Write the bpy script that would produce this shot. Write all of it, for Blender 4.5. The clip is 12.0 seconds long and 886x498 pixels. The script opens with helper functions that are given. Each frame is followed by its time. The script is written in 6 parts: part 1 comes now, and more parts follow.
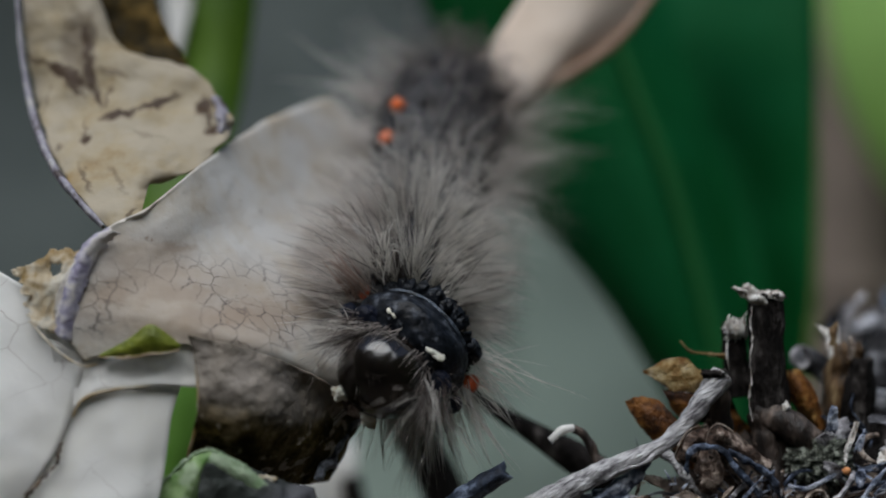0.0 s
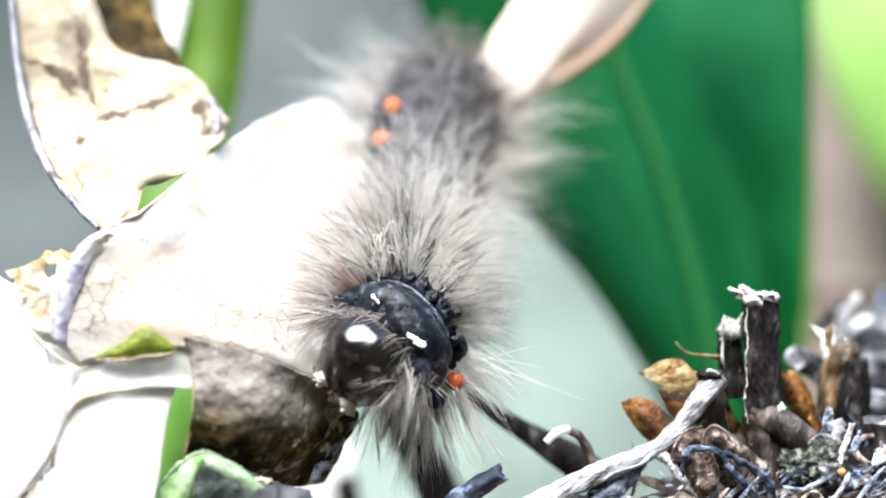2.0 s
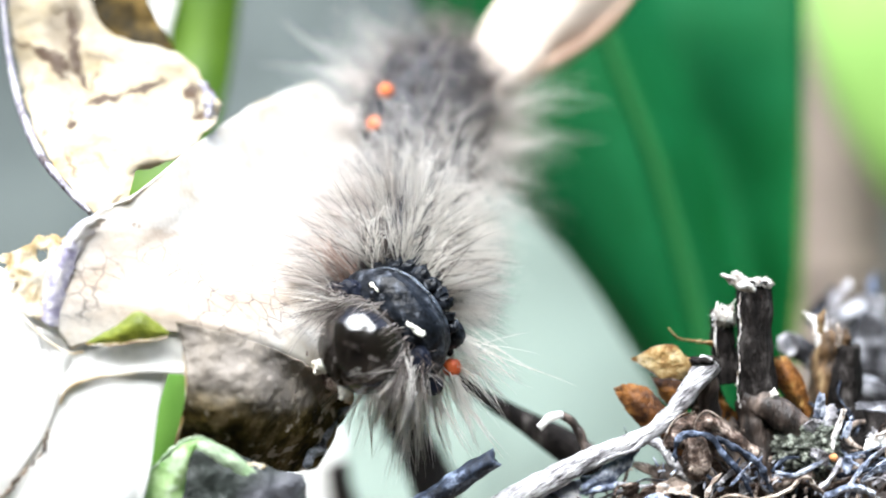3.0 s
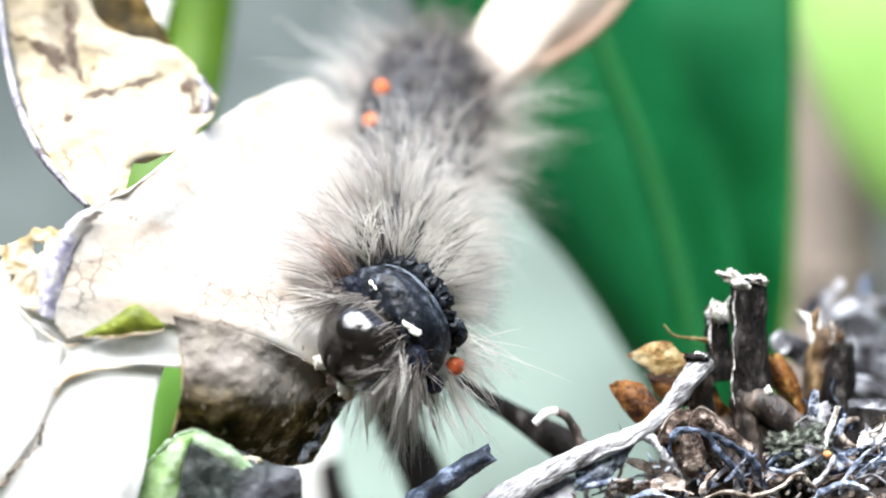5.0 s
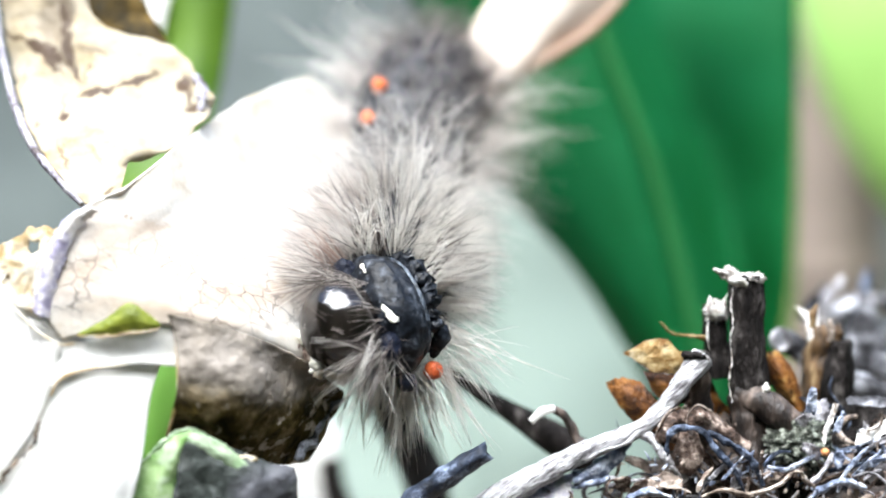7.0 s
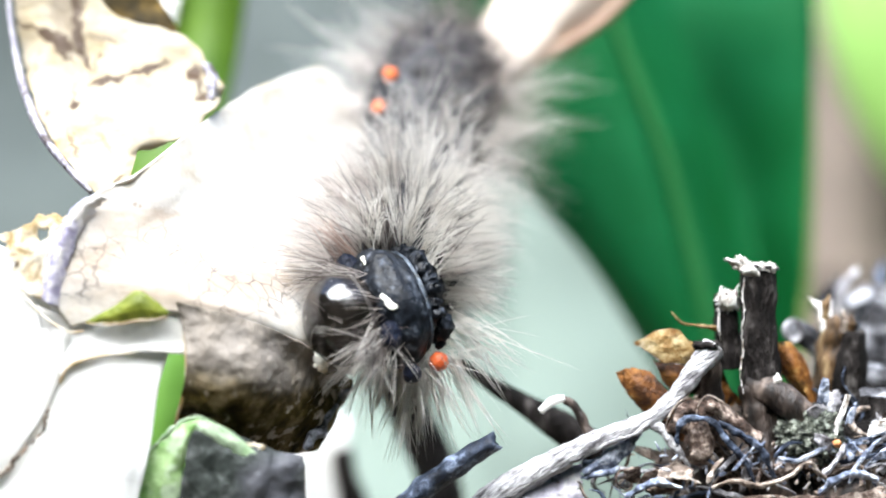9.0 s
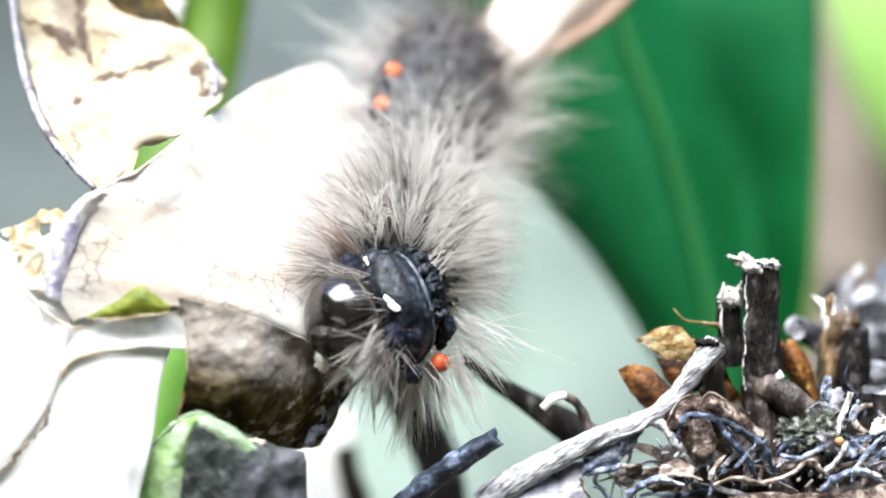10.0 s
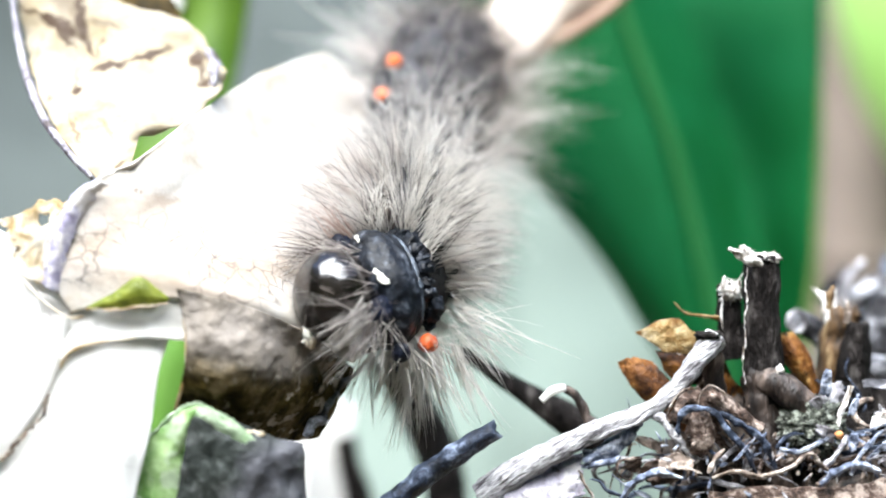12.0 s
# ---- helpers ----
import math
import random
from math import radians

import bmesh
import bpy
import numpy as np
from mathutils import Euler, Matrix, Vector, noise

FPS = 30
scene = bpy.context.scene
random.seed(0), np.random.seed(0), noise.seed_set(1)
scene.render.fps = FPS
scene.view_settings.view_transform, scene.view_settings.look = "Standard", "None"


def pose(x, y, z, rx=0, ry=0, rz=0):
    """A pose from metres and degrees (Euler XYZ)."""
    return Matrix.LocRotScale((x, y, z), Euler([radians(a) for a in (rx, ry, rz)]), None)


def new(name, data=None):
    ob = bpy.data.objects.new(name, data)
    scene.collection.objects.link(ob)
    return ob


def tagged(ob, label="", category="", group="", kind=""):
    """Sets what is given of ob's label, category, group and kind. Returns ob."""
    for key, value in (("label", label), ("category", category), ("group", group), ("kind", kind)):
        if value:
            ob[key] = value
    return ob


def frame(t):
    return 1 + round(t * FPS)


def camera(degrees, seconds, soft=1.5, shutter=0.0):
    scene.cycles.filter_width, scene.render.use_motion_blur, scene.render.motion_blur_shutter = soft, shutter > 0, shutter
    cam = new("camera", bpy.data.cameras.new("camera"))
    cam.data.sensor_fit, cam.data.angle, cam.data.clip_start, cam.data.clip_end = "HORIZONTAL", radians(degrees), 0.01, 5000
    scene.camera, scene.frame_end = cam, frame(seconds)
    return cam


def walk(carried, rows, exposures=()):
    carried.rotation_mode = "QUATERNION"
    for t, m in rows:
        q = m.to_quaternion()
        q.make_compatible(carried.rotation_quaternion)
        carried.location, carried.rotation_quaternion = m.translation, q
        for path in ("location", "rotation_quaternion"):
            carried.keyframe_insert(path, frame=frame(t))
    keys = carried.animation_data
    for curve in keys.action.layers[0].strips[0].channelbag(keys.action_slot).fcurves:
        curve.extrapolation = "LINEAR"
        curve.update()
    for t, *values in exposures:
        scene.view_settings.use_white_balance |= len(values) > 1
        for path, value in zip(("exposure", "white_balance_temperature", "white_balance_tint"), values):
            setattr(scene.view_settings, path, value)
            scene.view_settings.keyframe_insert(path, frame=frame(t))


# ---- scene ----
H = 0.30          # height of the lens above the soil
EXPOSURE = 2.14   # stops
FOCUS = 36.2      # millimetres from the lens to the sharp plane

# -------- the camera and its walk --------
cam = camera(42, 12.0, soft=2.0)
cam.data.dof.use_dof = True
cam.data.dof.focus_distance = FOCUS * 0.001
cam.data.dof.aperture_fstop = 28.0
CAMERA_ROWS = [
    (0, 0, 0, 0, 0, 0, 0),
    (0.5, 0.003, 0.014, 0.029, -0.054, 0.01, -0.094),
    (1, 0.02, 0.018, -0.001, -0.171, 0.001, -0.076),
    (1.5, -0.039, 0.01, 0.065, -0.567, 0.011, 0.135),
    (2, -0.057, 0.027, 0.069, -0.305, -0.032, 0.021),
    (2.5, -0.106, 0.076, 0.055, -0.393, -0.381, -0.113),
    (3, -0.155, 0.108, 0.052, -0.786, -0.73, -0.098),
    (5, -0.431, 0.041, -0.2, -1.379, -0.563, -0.461),
    (5.5, -0.471, 0.109, -0.245, -1.559, -0.579, -0.532),
    (6, -0.229, 0.138, -0.217, -1.297, -0.538, -0.437),
    (6.5, -0.201, 0.1, -0.136, -1.291, -0.633, -0.342),
    (8.5, 0.285, 0.272, -0.417, -0.046, -0.792, -0.342),
    (9, 0.176, 0.261, -0.362, -0.178, -0.975, -0.423),
    (9.5, 0.335, 0.282, -0.464, 0.66, -1.12, -0.732),
    (10, 0.321, 0.274, -0.429, 0.149, -1.056, -0.546),
    (10.5, 0.236, 0.301, -0.52, -0.129, -0.999, -0.76),
    (11, 0.393, 0.345, -0.471, 0.169, -1.011, -0.762),
    (11.5, 0.407, 0.414, -0.483, 0.047, -1.045, -0.733),
    (12, 0.428, 0.391, -0.384, 0.303, -1.544, -0.771),
]
walk(cam, [(t, pose(x * 0.001, y * 0.001, H + z * 0.001, 90 + pitch, roll, yaw))
           for t, x, y, z, yaw, pitch, roll in CAMERA_ROWS],
     exposures=[(0, EXPOSURE - 2.38), (0.2, EXPOSURE - 1.75), (0.4, EXPOSURE - 1.2), (0.6, EXPOSURE - 0.75), (0.8, EXPOSURE - 0.3), (1.0, EXPOSURE - 0.05), (1.2, EXPOSURE), (12, EXPOSURE)])

# -------- light --------
SUN_DIR = Vector((-0.22, -0.48, 0.85)).normalized()
world = bpy.data.worlds.new("sky")
scene.world = world
world.use_nodes = True
wt = world.node_tree
sky = wt.nodes.new("ShaderNodeTexSky")
sky.sky_type = 'NISHITA'
sky.sun_disc = False
sky.sun_elevation = math.asin(SUN_DIR.z)
sky.sun_rotation = math.atan2(SUN_DIR.x, SUN_DIR.y)
wt.links.new(sky.outputs[0], wt.nodes["Background"].inputs[0])
wt.nodes["Background"].inputs[1].default_value = 0.115
sun = new("sun", bpy.data.lights.new("sun", 'SUN'))
sun.data.energy = 4.5
sun.data.angle = radians(68)
sun.data.color = (0.97, 1.0, 1.005)
sun.rotation_mode = 'QUATERNION'
sun.rotation_quaternion = SUN_DIR.to_track_quat("Z", "Y")


# -------- materials --------
def material(name, stops, scale=300.0, detail=6.0, rough=0.6, bump=0.3, bump_scale=None, translucent=0.0,
             spots=None, spot_scale=400.0, spot_at=0.62, veins=None, vein_scale=500.0, vein_width=0.05,
             coat=0.0, metal=0.0, stretch=(1, 1, 1), specular=0.5, per_object=0.0, uv=False, stains=(), stain=(0.1, 0.05, 0.02), vein_zone=None, grain=None):
    """Two-scale procedural surface. Scales are per metre, so 1000 gives features of a millimetre."""
    m = bpy.data.materials.new(name)
    m.use_nodes = True
    nt = m.node_tree
    b = nt.nodes["Principled BSDF"]
    tc = nt.nodes.new("ShaderNodeTexCoord")
    mp = nt.nodes.new("ShaderNodeMapping")
    if grain is None:
        mp.inputs["Scale"].default_value = stretch
    else:
        mp.vector_type = 'TEXTURE'
        mp.inputs["Rotation"].default_value = (0, -grain, 0)
        mp.inputs["Scale"].default_value = (4.5, 1, 1)
    nt.links.new(tc.outputs["UV" if uv else "Object"], mp.inputs[0])
    vec = mp.outputs[0]
    n1 = nt.nodes.new("ShaderNodeTexNoise")
    n1.inputs["Scale"].default_value = scale
    n1.inputs["Detail"].default_value = detail
    n1.inputs["Roughness"].default_value = 0.62
    nt.links.new(vec, n1.inputs["Vector"])
    ramp = nt.nodes.new("ShaderNodeValToRGB")
    els = ramp.color_ramp.elements
    while len(els) < len(stops):
        els.new(0.5)
    for e, (at, c) in zip(els, stops):
        e.position, e.color = at, (*c, 1)
    nt.links.new(n1.outputs[0], ramp.inputs[0])
    col = ramp.outputs[0]

    def blend(fac, c, mode='MIX'):
        nonlocal col
        x = nt.nodes.new("ShaderNodeMix")
        x.data_type, x.blend_type = 'RGBA', mode
        nt.links.new(fac, x.inputs[0])
        nt.links.new(col, x.inputs[6])
        x.inputs[7].default_value = (*c, 1)
        col = x.outputs[2]

    if spots:
        n2 = nt.nodes.new("ShaderNodeTexNoise")
        n2.inputs["Scale"].default_value = spot_scale
        n2.inputs["Detail"].default_value = 4
        nt.links.new(vec, n2.inputs["Vector"])
        r2 = nt.nodes.new("ShaderNodeMapRange")
        r2.inputs[1].default_value, r2.inputs[2].default_value = spot_at, spot_at + 0.08
        nt.links.new(n2.outputs[0], r2.inputs[0])
        blend(r2.outputs[0], spots)
    if stains:
        ragged = nt.nodes.new("ShaderNodeTexNoise")
        ragged.inputs["Scale"].default_value = 2600
        ragged.inputs["Detail"].default_value = 6
        nt.links.new(tc.outputs["Object"], ragged.inputs["Vector"])
        off = nt.nodes.new("ShaderNodeVectorMath")
        off.operation = 'MULTIPLY_ADD'
        off.inputs[1].default_value = (0.0006, 0.0006, 0.0006)
        off.inputs[2].default_value = (-0.0003, -0.0003, -0.0003)
        nt.links.new(ragged.outputs["Color"], off.inputs[0])
        warped = nt.nodes.new("ShaderNodeVectorMath")
        nt.links.new(tc.outputs["Object"], warped.inputs[0])
        nt.links.new(off.outputs[0], warped.inputs[1])
    # Real stains, and on the brown fold also light painted in as patches.
    for centre, rx, rz, deep, ang in stains:
        mul = nt.nodes.new("ShaderNodeMapping")
        mul.vector_type = 'TEXTURE'
        mul.inputs["Location"].default_value = (centre[0], 0, centre[2])
        mul.inputs["Rotation"].default_value = (0, ang, 0)
        mul.inputs["Scale"].default_value = (rx * 0.001, 1000, rz * 0.001)
        nt.links.new(warped.outputs[0], mul.inputs[0])
        ln = nt.nodes.new("ShaderNodeVectorMath")
        ln.operation = 'LENGTH'
        nt.links.new(mul.outputs[0], ln.inputs[0])
        mr = nt.nodes.new("ShaderNodeMapRange")
        mr.inputs[1].default_value, mr.inputs[2].default_value = 0.55, 1.25
        mr.inputs[3].default_value, mr.inputs[4].default_value = deep, 0.0
        nt.links.new(ln.outputs["Value"], mr.inputs[0])
        blend(mr.outputs[0], stain)
    if veins:
        vo = nt.nodes.new("ShaderNodeTexVoronoi")
        vo.feature = 'DISTANCE_TO_EDGE'
        vo.inputs["Scale"].default_value = vein_scale
        warp = nt.nodes.new("ShaderNodeMix")
        warp.data_type = 'RGBA'
        warp.inputs[0].default_value = 0.0012 if not uv else 0.03
        nt.links.new(vec, warp.inputs[6])
        nt.links.new(n1.outputs[1], warp.inputs[7])
        nt.links.new(warp.outputs[2], vo.inputs["Vector"])
        r3 = nt.nodes.new("ShaderNodeMapRange")
        r3.inputs[1].default_value, r3.inputs[2].default_value = 0.0, vein_width
        r3.inputs[3].default_value, r3.inputs[4].default_value = 0.85, 0.0
        nt.links.new(vo.outputs[0], r3.inputs[0])
        mm = nt.nodes.new("ShaderNodeMath")
        mm.operation = 'MULTIPLY'
        gate = nt.nodes.new("ShaderNodeMapRange")
        gate.inputs[1].default_value, gate.inputs[2].default_value = 0.47, 0.57
        nt.links.new(n1.outputs[0], gate.inputs[0])
        nt.links.new(gate.outputs[0], mm.inputs[0])
        nt.links.new(r3.outputs[0], mm.inputs[1])
        fac = mm.outputs[0]
        if vein_zone:
            zone = nt.nodes.new("ShaderNodeMapping")
            zone.vector_type = 'TEXTURE'
            zone.inputs["Location"].default_value = (vein_zone[0][0], 0, vein_zone[0][2])
            zone.inputs["Scale"].default_value = (vein_zone[1] * 0.001, 1000, vein_zone[2] * 0.001)
            nt.links.new(tc.outputs["Object"], zone.inputs[0])
            far = nt.nodes.new("ShaderNodeVectorMath")
            far.operation = 'LENGTH'
            nt.links.new(zone.outputs[0], far.inputs[0])
            fade = nt.nodes.new("ShaderNodeMapRange")
            fade.inputs[1].default_value, fade.inputs[2].default_value = 0.6, 1.1
            fade.inputs[3].default_value, fade.inputs[4].default_value = 1.0, 0.0
            nt.links.new(far.outputs["Value"], fade.inputs[0])
            both = nt.nodes.new("ShaderNodeMath")
            both.operation = 'MULTIPLY'
            nt.links.new(fac, both.inputs[0])
            nt.links.new(fade.outputs[0], both.inputs[1])
            fac = both.outputs[0]
        blend(fac, veins)
    if per_object:
        oi = nt.nodes.new("ShaderNodeObjectInfo")
        geo = nt.nodes.new("ShaderNodeNewGeometry")
        ad = nt.nodes.new("ShaderNodeMath")
        ad.operation = 'ADD'
        nt.links.new(oi.outputs["Random"], ad.inputs[0])
        nt.links.new(geo.outputs["Random Per Island"], ad.inputs[1])
        mr = nt.nodes.new("ShaderNodeMapRange")
        mr.inputs[1].default_value, mr.inputs[2].default_value = 0, 2
        mr.inputs[3].default_value, mr.inputs[4].default_value = 1 - per_object, 1 + per_object
        nt.links.new(ad.outputs[0], mr.inputs[0])
        hs = nt.nodes.new("ShaderNodeHueSaturation")
        nt.links.new(mr.outputs[0], hs.inputs["Value"])
        nt.links.new(col, hs.inputs["Color"])
        col = hs.outputs[0]
    nt.links.new(col, b.inputs["Base Color"])
    rr = nt.nodes.new("ShaderNodeMapRange")
    rr.inputs[3].default_value, rr.inputs[4].default_value = max(0.03, rough - 0.12), min(1, rough + 0.12)
    nt.links.new(n1.outputs[0], rr.inputs[0])
    nt.links.new(rr.outputs[0], b.inputs["Roughness"])
    b.inputs["Metallic"].default_value = metal
    b.inputs["Specular IOR Level"].default_value = specular
    b.inputs["Coat Weight"].default_value = coat
    b.inputs["Coat Roughness"].default_value = 0.08
    if bump:
        n3 = nt.nodes.new("ShaderNodeTexNoise")
        n3.inputs["Scale"].default_value = bump_scale or scale * 4
        n3.inputs["Detail"].default_value = 8
        nt.links.new(vec, n3.inputs["Vector"])
        bp = nt.nodes.new("ShaderNodeBump")
        bp.inputs["Strength"].default_value = bump
        bp.inputs["Distance"].default_value = 0.0002
        nt.links.new(n3.outputs[0], bp.inputs["Height"])
        nt.links.new(bp.outputs[0], b.inputs["Normal"])
    if translucent:
        tr = nt.nodes.new("ShaderNodeBsdfTranslucent")
        nt.links.new(col, tr.inputs[0])
        mx = nt.nodes.new("ShaderNodeMixShader")
        mx.inputs[0].default_value = translucent
        nt.links.new(b.outputs[0], mx.inputs[1])
        nt.links.new(tr.outputs[0], mx.inputs[2])
        nt.links.new(mx.outputs[0], nt.nodes["Material Output"].inputs[0])
    return m


LEAF_BASE = (-8, 36, -8.62)


def leaned(p):
    """The upper lobe leans away from the lens."""
    k = 1 + 0.09 * min(max((p[2] - 0.7) / 4, 0), 1)
    return tuple(v * k for v in p)


def leaf_spot(p, rx, rz, deep):
    """A stain or painted lit patch round p; its half widths in millimetres."""
    p = leaned(p)
    return (tuple((p[i] - LEAF_BASE[i]) * 0.001 for i in range(3)), rx, rz, deep, 0.0)


def crease(p, q, width, deep):
    """A dark crease in the leaf from p to q."""
    mid = tuple((p[i] + q[i]) / 2 for i in range(3))
    dx, dz = q[0] - p[0], q[2] - p[2]
    return leaf_spot(mid, math.hypot(dx, dz) * 0.6, width * 1.7, min(1, deep * 1.2))[:4] + (math.atan2(-dz, dx),)


CREAM = material("cream_dead_leaf", [(0.3, (0.34, 0.23, 0.1)), (0.42, (0.44, 0.355, 0.225)), (0.56, (0.47, 0.405, 0.305))],
                 scale=420, rough=0.65, bump=0.5, translucent=0.25,
                 stains=[crease((-13.81, 37.97, 6.38), (-12.75, 37.84, 5.98), 0.06, 0.6),
                         crease((-12.81, 37.85, 6), (-12.13, 37.76, 5.71), 0.13, 0.95),
                         crease((-12.43, 37.79, 5.83), (-11.52, 37.6, 5.21), 0.2, 0.95),
                         crease((-12.81, 37.85, 6), (-11.64, 37.51, 4.94), 0.06, 0.8),
                         crease((-11.85, 38.28, 7.37), (-11.5, 37.89, 6.14), 0.1, 0.75),
                         crease((-11.59, 37.95, 6.34), (-11.25, 37.53, 5.02), 0.14, 0.85),
                         crease((-11.26, 37.58, 5.17), (-10.93, 37.39, 4.56), 0.08, 0.8),
                         crease((-10.96, 37.26, 4.18), (-9.76, 37.34, 4.42), 0.09, 0.9),
                         crease((-9.76, 37.34, 4.42), (-8.56, 37.52, 4.98), 0.09, 0.85),
                         crease((-11.52, 37.11, 3.72), (-11.34, 36.99, 3.35), 0.1, 0.85),
                         crease((-12.31, 36.98, 3.31), (-12.15, 36.94, 3.2), 0.08, 0.5),
                         crease((-11.59, 36.77, 2.68), (-11, 36.47, 1.8), 0.05, 0.5),
                         crease((-11.19, 37.83, 5.95), (-10.19, 37.7, 5.52), 0.05, 0.45),
                         crease((-11.33, 37.09, 3.65), (-11.56, 37.24, 4.12), 0.03, 0.6),
                         crease((-9.66, 36.27, 1.23), (-9.88, 36.15, 0.87), 0.05, 0.6),
                         crease((-10.87, 37.36, 4.48), (-10.67, 37.65, 5.36), 0.04, 0.5),
                         crease((-12.7, 37.65, 5.36), (-12.78, 37.34, 4.41), 0.04, 0.35),
                         crease((-10.08, 37.15, 3.84), (-8.78, 37.03, 3.46), 0.05, 0.25),
                         crease((-10.5, 36.72, 2.54), (-9.89, 36.47, 1.8), 0.06, 0.3),
                         leaf_spot((-7.75, 37.4, 4.6), 0.3, 0.42, 1), leaf_spot((-7.46, 37.15, 3.82), 0.22, 0.26, 0.95), leaf_spot((-7.59, 37.26, 4.18), 0.14, 0.3, 0.8), leaf_spot((-12.01, 38.08, 6.73), 0.6, 1.2, 0.5), leaf_spot((-11.62, 38.14, 6.83), 0.28, 1.2, 0.6)],
                 stain=(0.06, 0.028, 0.008))
PALE = material("bleached_leaf", [(0.3, (0.84, 0.82, 0.77)), (0.5, (0.9, 0.89, 0.87))], scale=200, rough=0.6, bump=0.25,
                translucent=0.35, veins=(0.4, 0.34, 0.32), vein_scale=800, vein_width=0.012)
FLESH = material("cream_crackled_leaf", [(0.32, (0.56, 0.47, 0.35)), (0.44, (0.67, 0.62, 0.55)), (0.6, (0.72, 0.7, 0.67))], scale=420, rough=0.6, bump=0.35,
                 bump_scale=2500, translucent=0.2, veins=(0.035, 0.026, 0.026), vein_scale=1700, vein_width=0.055, vein_zone=leaf_spot((-7.4, 35, -1.9), 5.6, 1.7, 1), spots=(0.2, 0.13, 0.1), spot_scale=2600, spot_at=0.68,
                 stains=[leaf_spot((-8.29, 35, -1.53), 3.6, 1.5, 0.6), leaf_spot((-6.24, 35, -2.38), 2.2, 0.7, 0.55), leaf_spot((-10.06, 35.2, 0.02), 0.8, 0.6, 0.3), leaf_spot((-10.74, 34.6, -1.51), 0.7, 0.7, 0.3), leaf_spot((-6.75, 35, -2.04), 1.3, 0.35, 0.35), leaf_spot((-5.38, 35, -2.9), 1.2, 0.3, 0.35), leaf_spot((-9.05, 35.27, -0.5), 1.3, 1.2, 0.5), leaf_spot((-9.93, 34.72, -1.34), 0.5, 0.4, 0.7), leaf_spot((-7.75, 35.27, -1.36), 0.9, 0.3, 0.5),
                         leaf_spot((-5.42, 35.27, -2.05), 1.4, 0.5, 0.45), leaf_spot((-8.36, 35.27, 0.02), 0.5, 0.2, 0.6)], stain=(0.34, 0.255, 0.185))
# Pale upper patches: the fold's lit top put into colour, along with mottling.
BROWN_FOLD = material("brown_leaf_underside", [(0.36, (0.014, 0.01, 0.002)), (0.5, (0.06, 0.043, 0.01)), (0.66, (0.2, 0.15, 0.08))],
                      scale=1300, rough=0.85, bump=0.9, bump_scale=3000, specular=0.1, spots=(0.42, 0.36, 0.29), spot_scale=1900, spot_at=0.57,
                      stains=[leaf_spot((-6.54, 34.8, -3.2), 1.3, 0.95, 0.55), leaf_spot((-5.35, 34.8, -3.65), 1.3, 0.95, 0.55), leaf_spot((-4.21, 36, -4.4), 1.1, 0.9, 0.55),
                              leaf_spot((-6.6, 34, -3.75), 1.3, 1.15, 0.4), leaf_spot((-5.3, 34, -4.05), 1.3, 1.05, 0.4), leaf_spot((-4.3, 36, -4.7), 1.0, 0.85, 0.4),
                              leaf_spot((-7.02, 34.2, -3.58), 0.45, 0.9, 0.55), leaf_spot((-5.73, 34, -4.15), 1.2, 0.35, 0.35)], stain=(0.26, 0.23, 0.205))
DARK_BROWN = material("rust_brown_leaf", [(0.36, (0.012, 0.009, 0.002)), (0.5, (0.05, 0.032, 0.006)), (0.64, (0.16, 0.10, 0.025))], scale=900, rough=0.7, bump=0.5, translucent=0.15, specular=0.15)
AMBER = material("amber_leaf_shred", [(0.34, (0.4, 0.26, 0.09)), (0.44, (0.66, 0.54, 0.36)), (0.56, (0.8, 0.75, 0.65))], scale=1100, rough=0.5, bump=0.5, translucent=0.4)
# Lilac stands for sky light on the leaf edges, put into the colour.
RIM = material("lilac_leaf_rim", [(0.34, (0.08, 0.06, 0.06)), (0.4, (0.21, 0.19, 0.225)), (0.5, (0.31, 0.295, 0.35)), (0.6, (0.46, 0.44, 0.44))], scale=1500, rough=0.7, bump=0.6)
# Cream with the lilac of sky light painted over it.
BAND = material("skylit_leaf_band", [(0.36, (0.3, 0.27, 0.38)), (0.46, (0.5, 0.47, 0.56)), (0.55, (0.7, 0.66, 0.63))], scale=1500, rough=0.65, bump=0.5, translucent=0.2,
                spots=(0.28, 0.26, 0.38), spot_scale=1700, spot_at=0.58)
GREEN = material("fresh_green_blade", [(0.3, (0.055, 0.14, 0.006)), (0.7, (0.13, 0.25, 0.015))], scale=150, rough=0.45, bump=0.2, translucent=0.35)
# Brighter copy of the blade green; light through the blade put into colour.
LIT_BLADE = material("lit_blade_lime", [(0.3, (0.15, 0.38, 0.05)), (0.7, (0.3, 0.54, 0.12))], scale=120, rough=0.5, bump=0.2, translucent=0.4)
OLIVE = material("olive_green_curl", [(0.34, (0.09, 0.12, 0.008)), (0.64, (0.3, 0.34, 0.04))], scale=1500, rough=0.45, bump=0.4, translucent=0.25)
LEAF_GREEN = material("mid_green_curl", [(0.36, (0.16, 0.33, 0.08)), (0.64, (0.46, 0.62, 0.32))], scale=1200, rough=0.4, bump=0.4, translucent=0.35,
                      spots=(0.5, 0.62, 0.42), spot_scale=1500, spot_at=0.54)
MINT = material("mint_rim", [(0.36, (0.25, 0.38, 0.2)), (0.64, (0.55, 0.66, 0.48))], scale=2000, rough=0.5, bump=0.5, translucent=0.3)
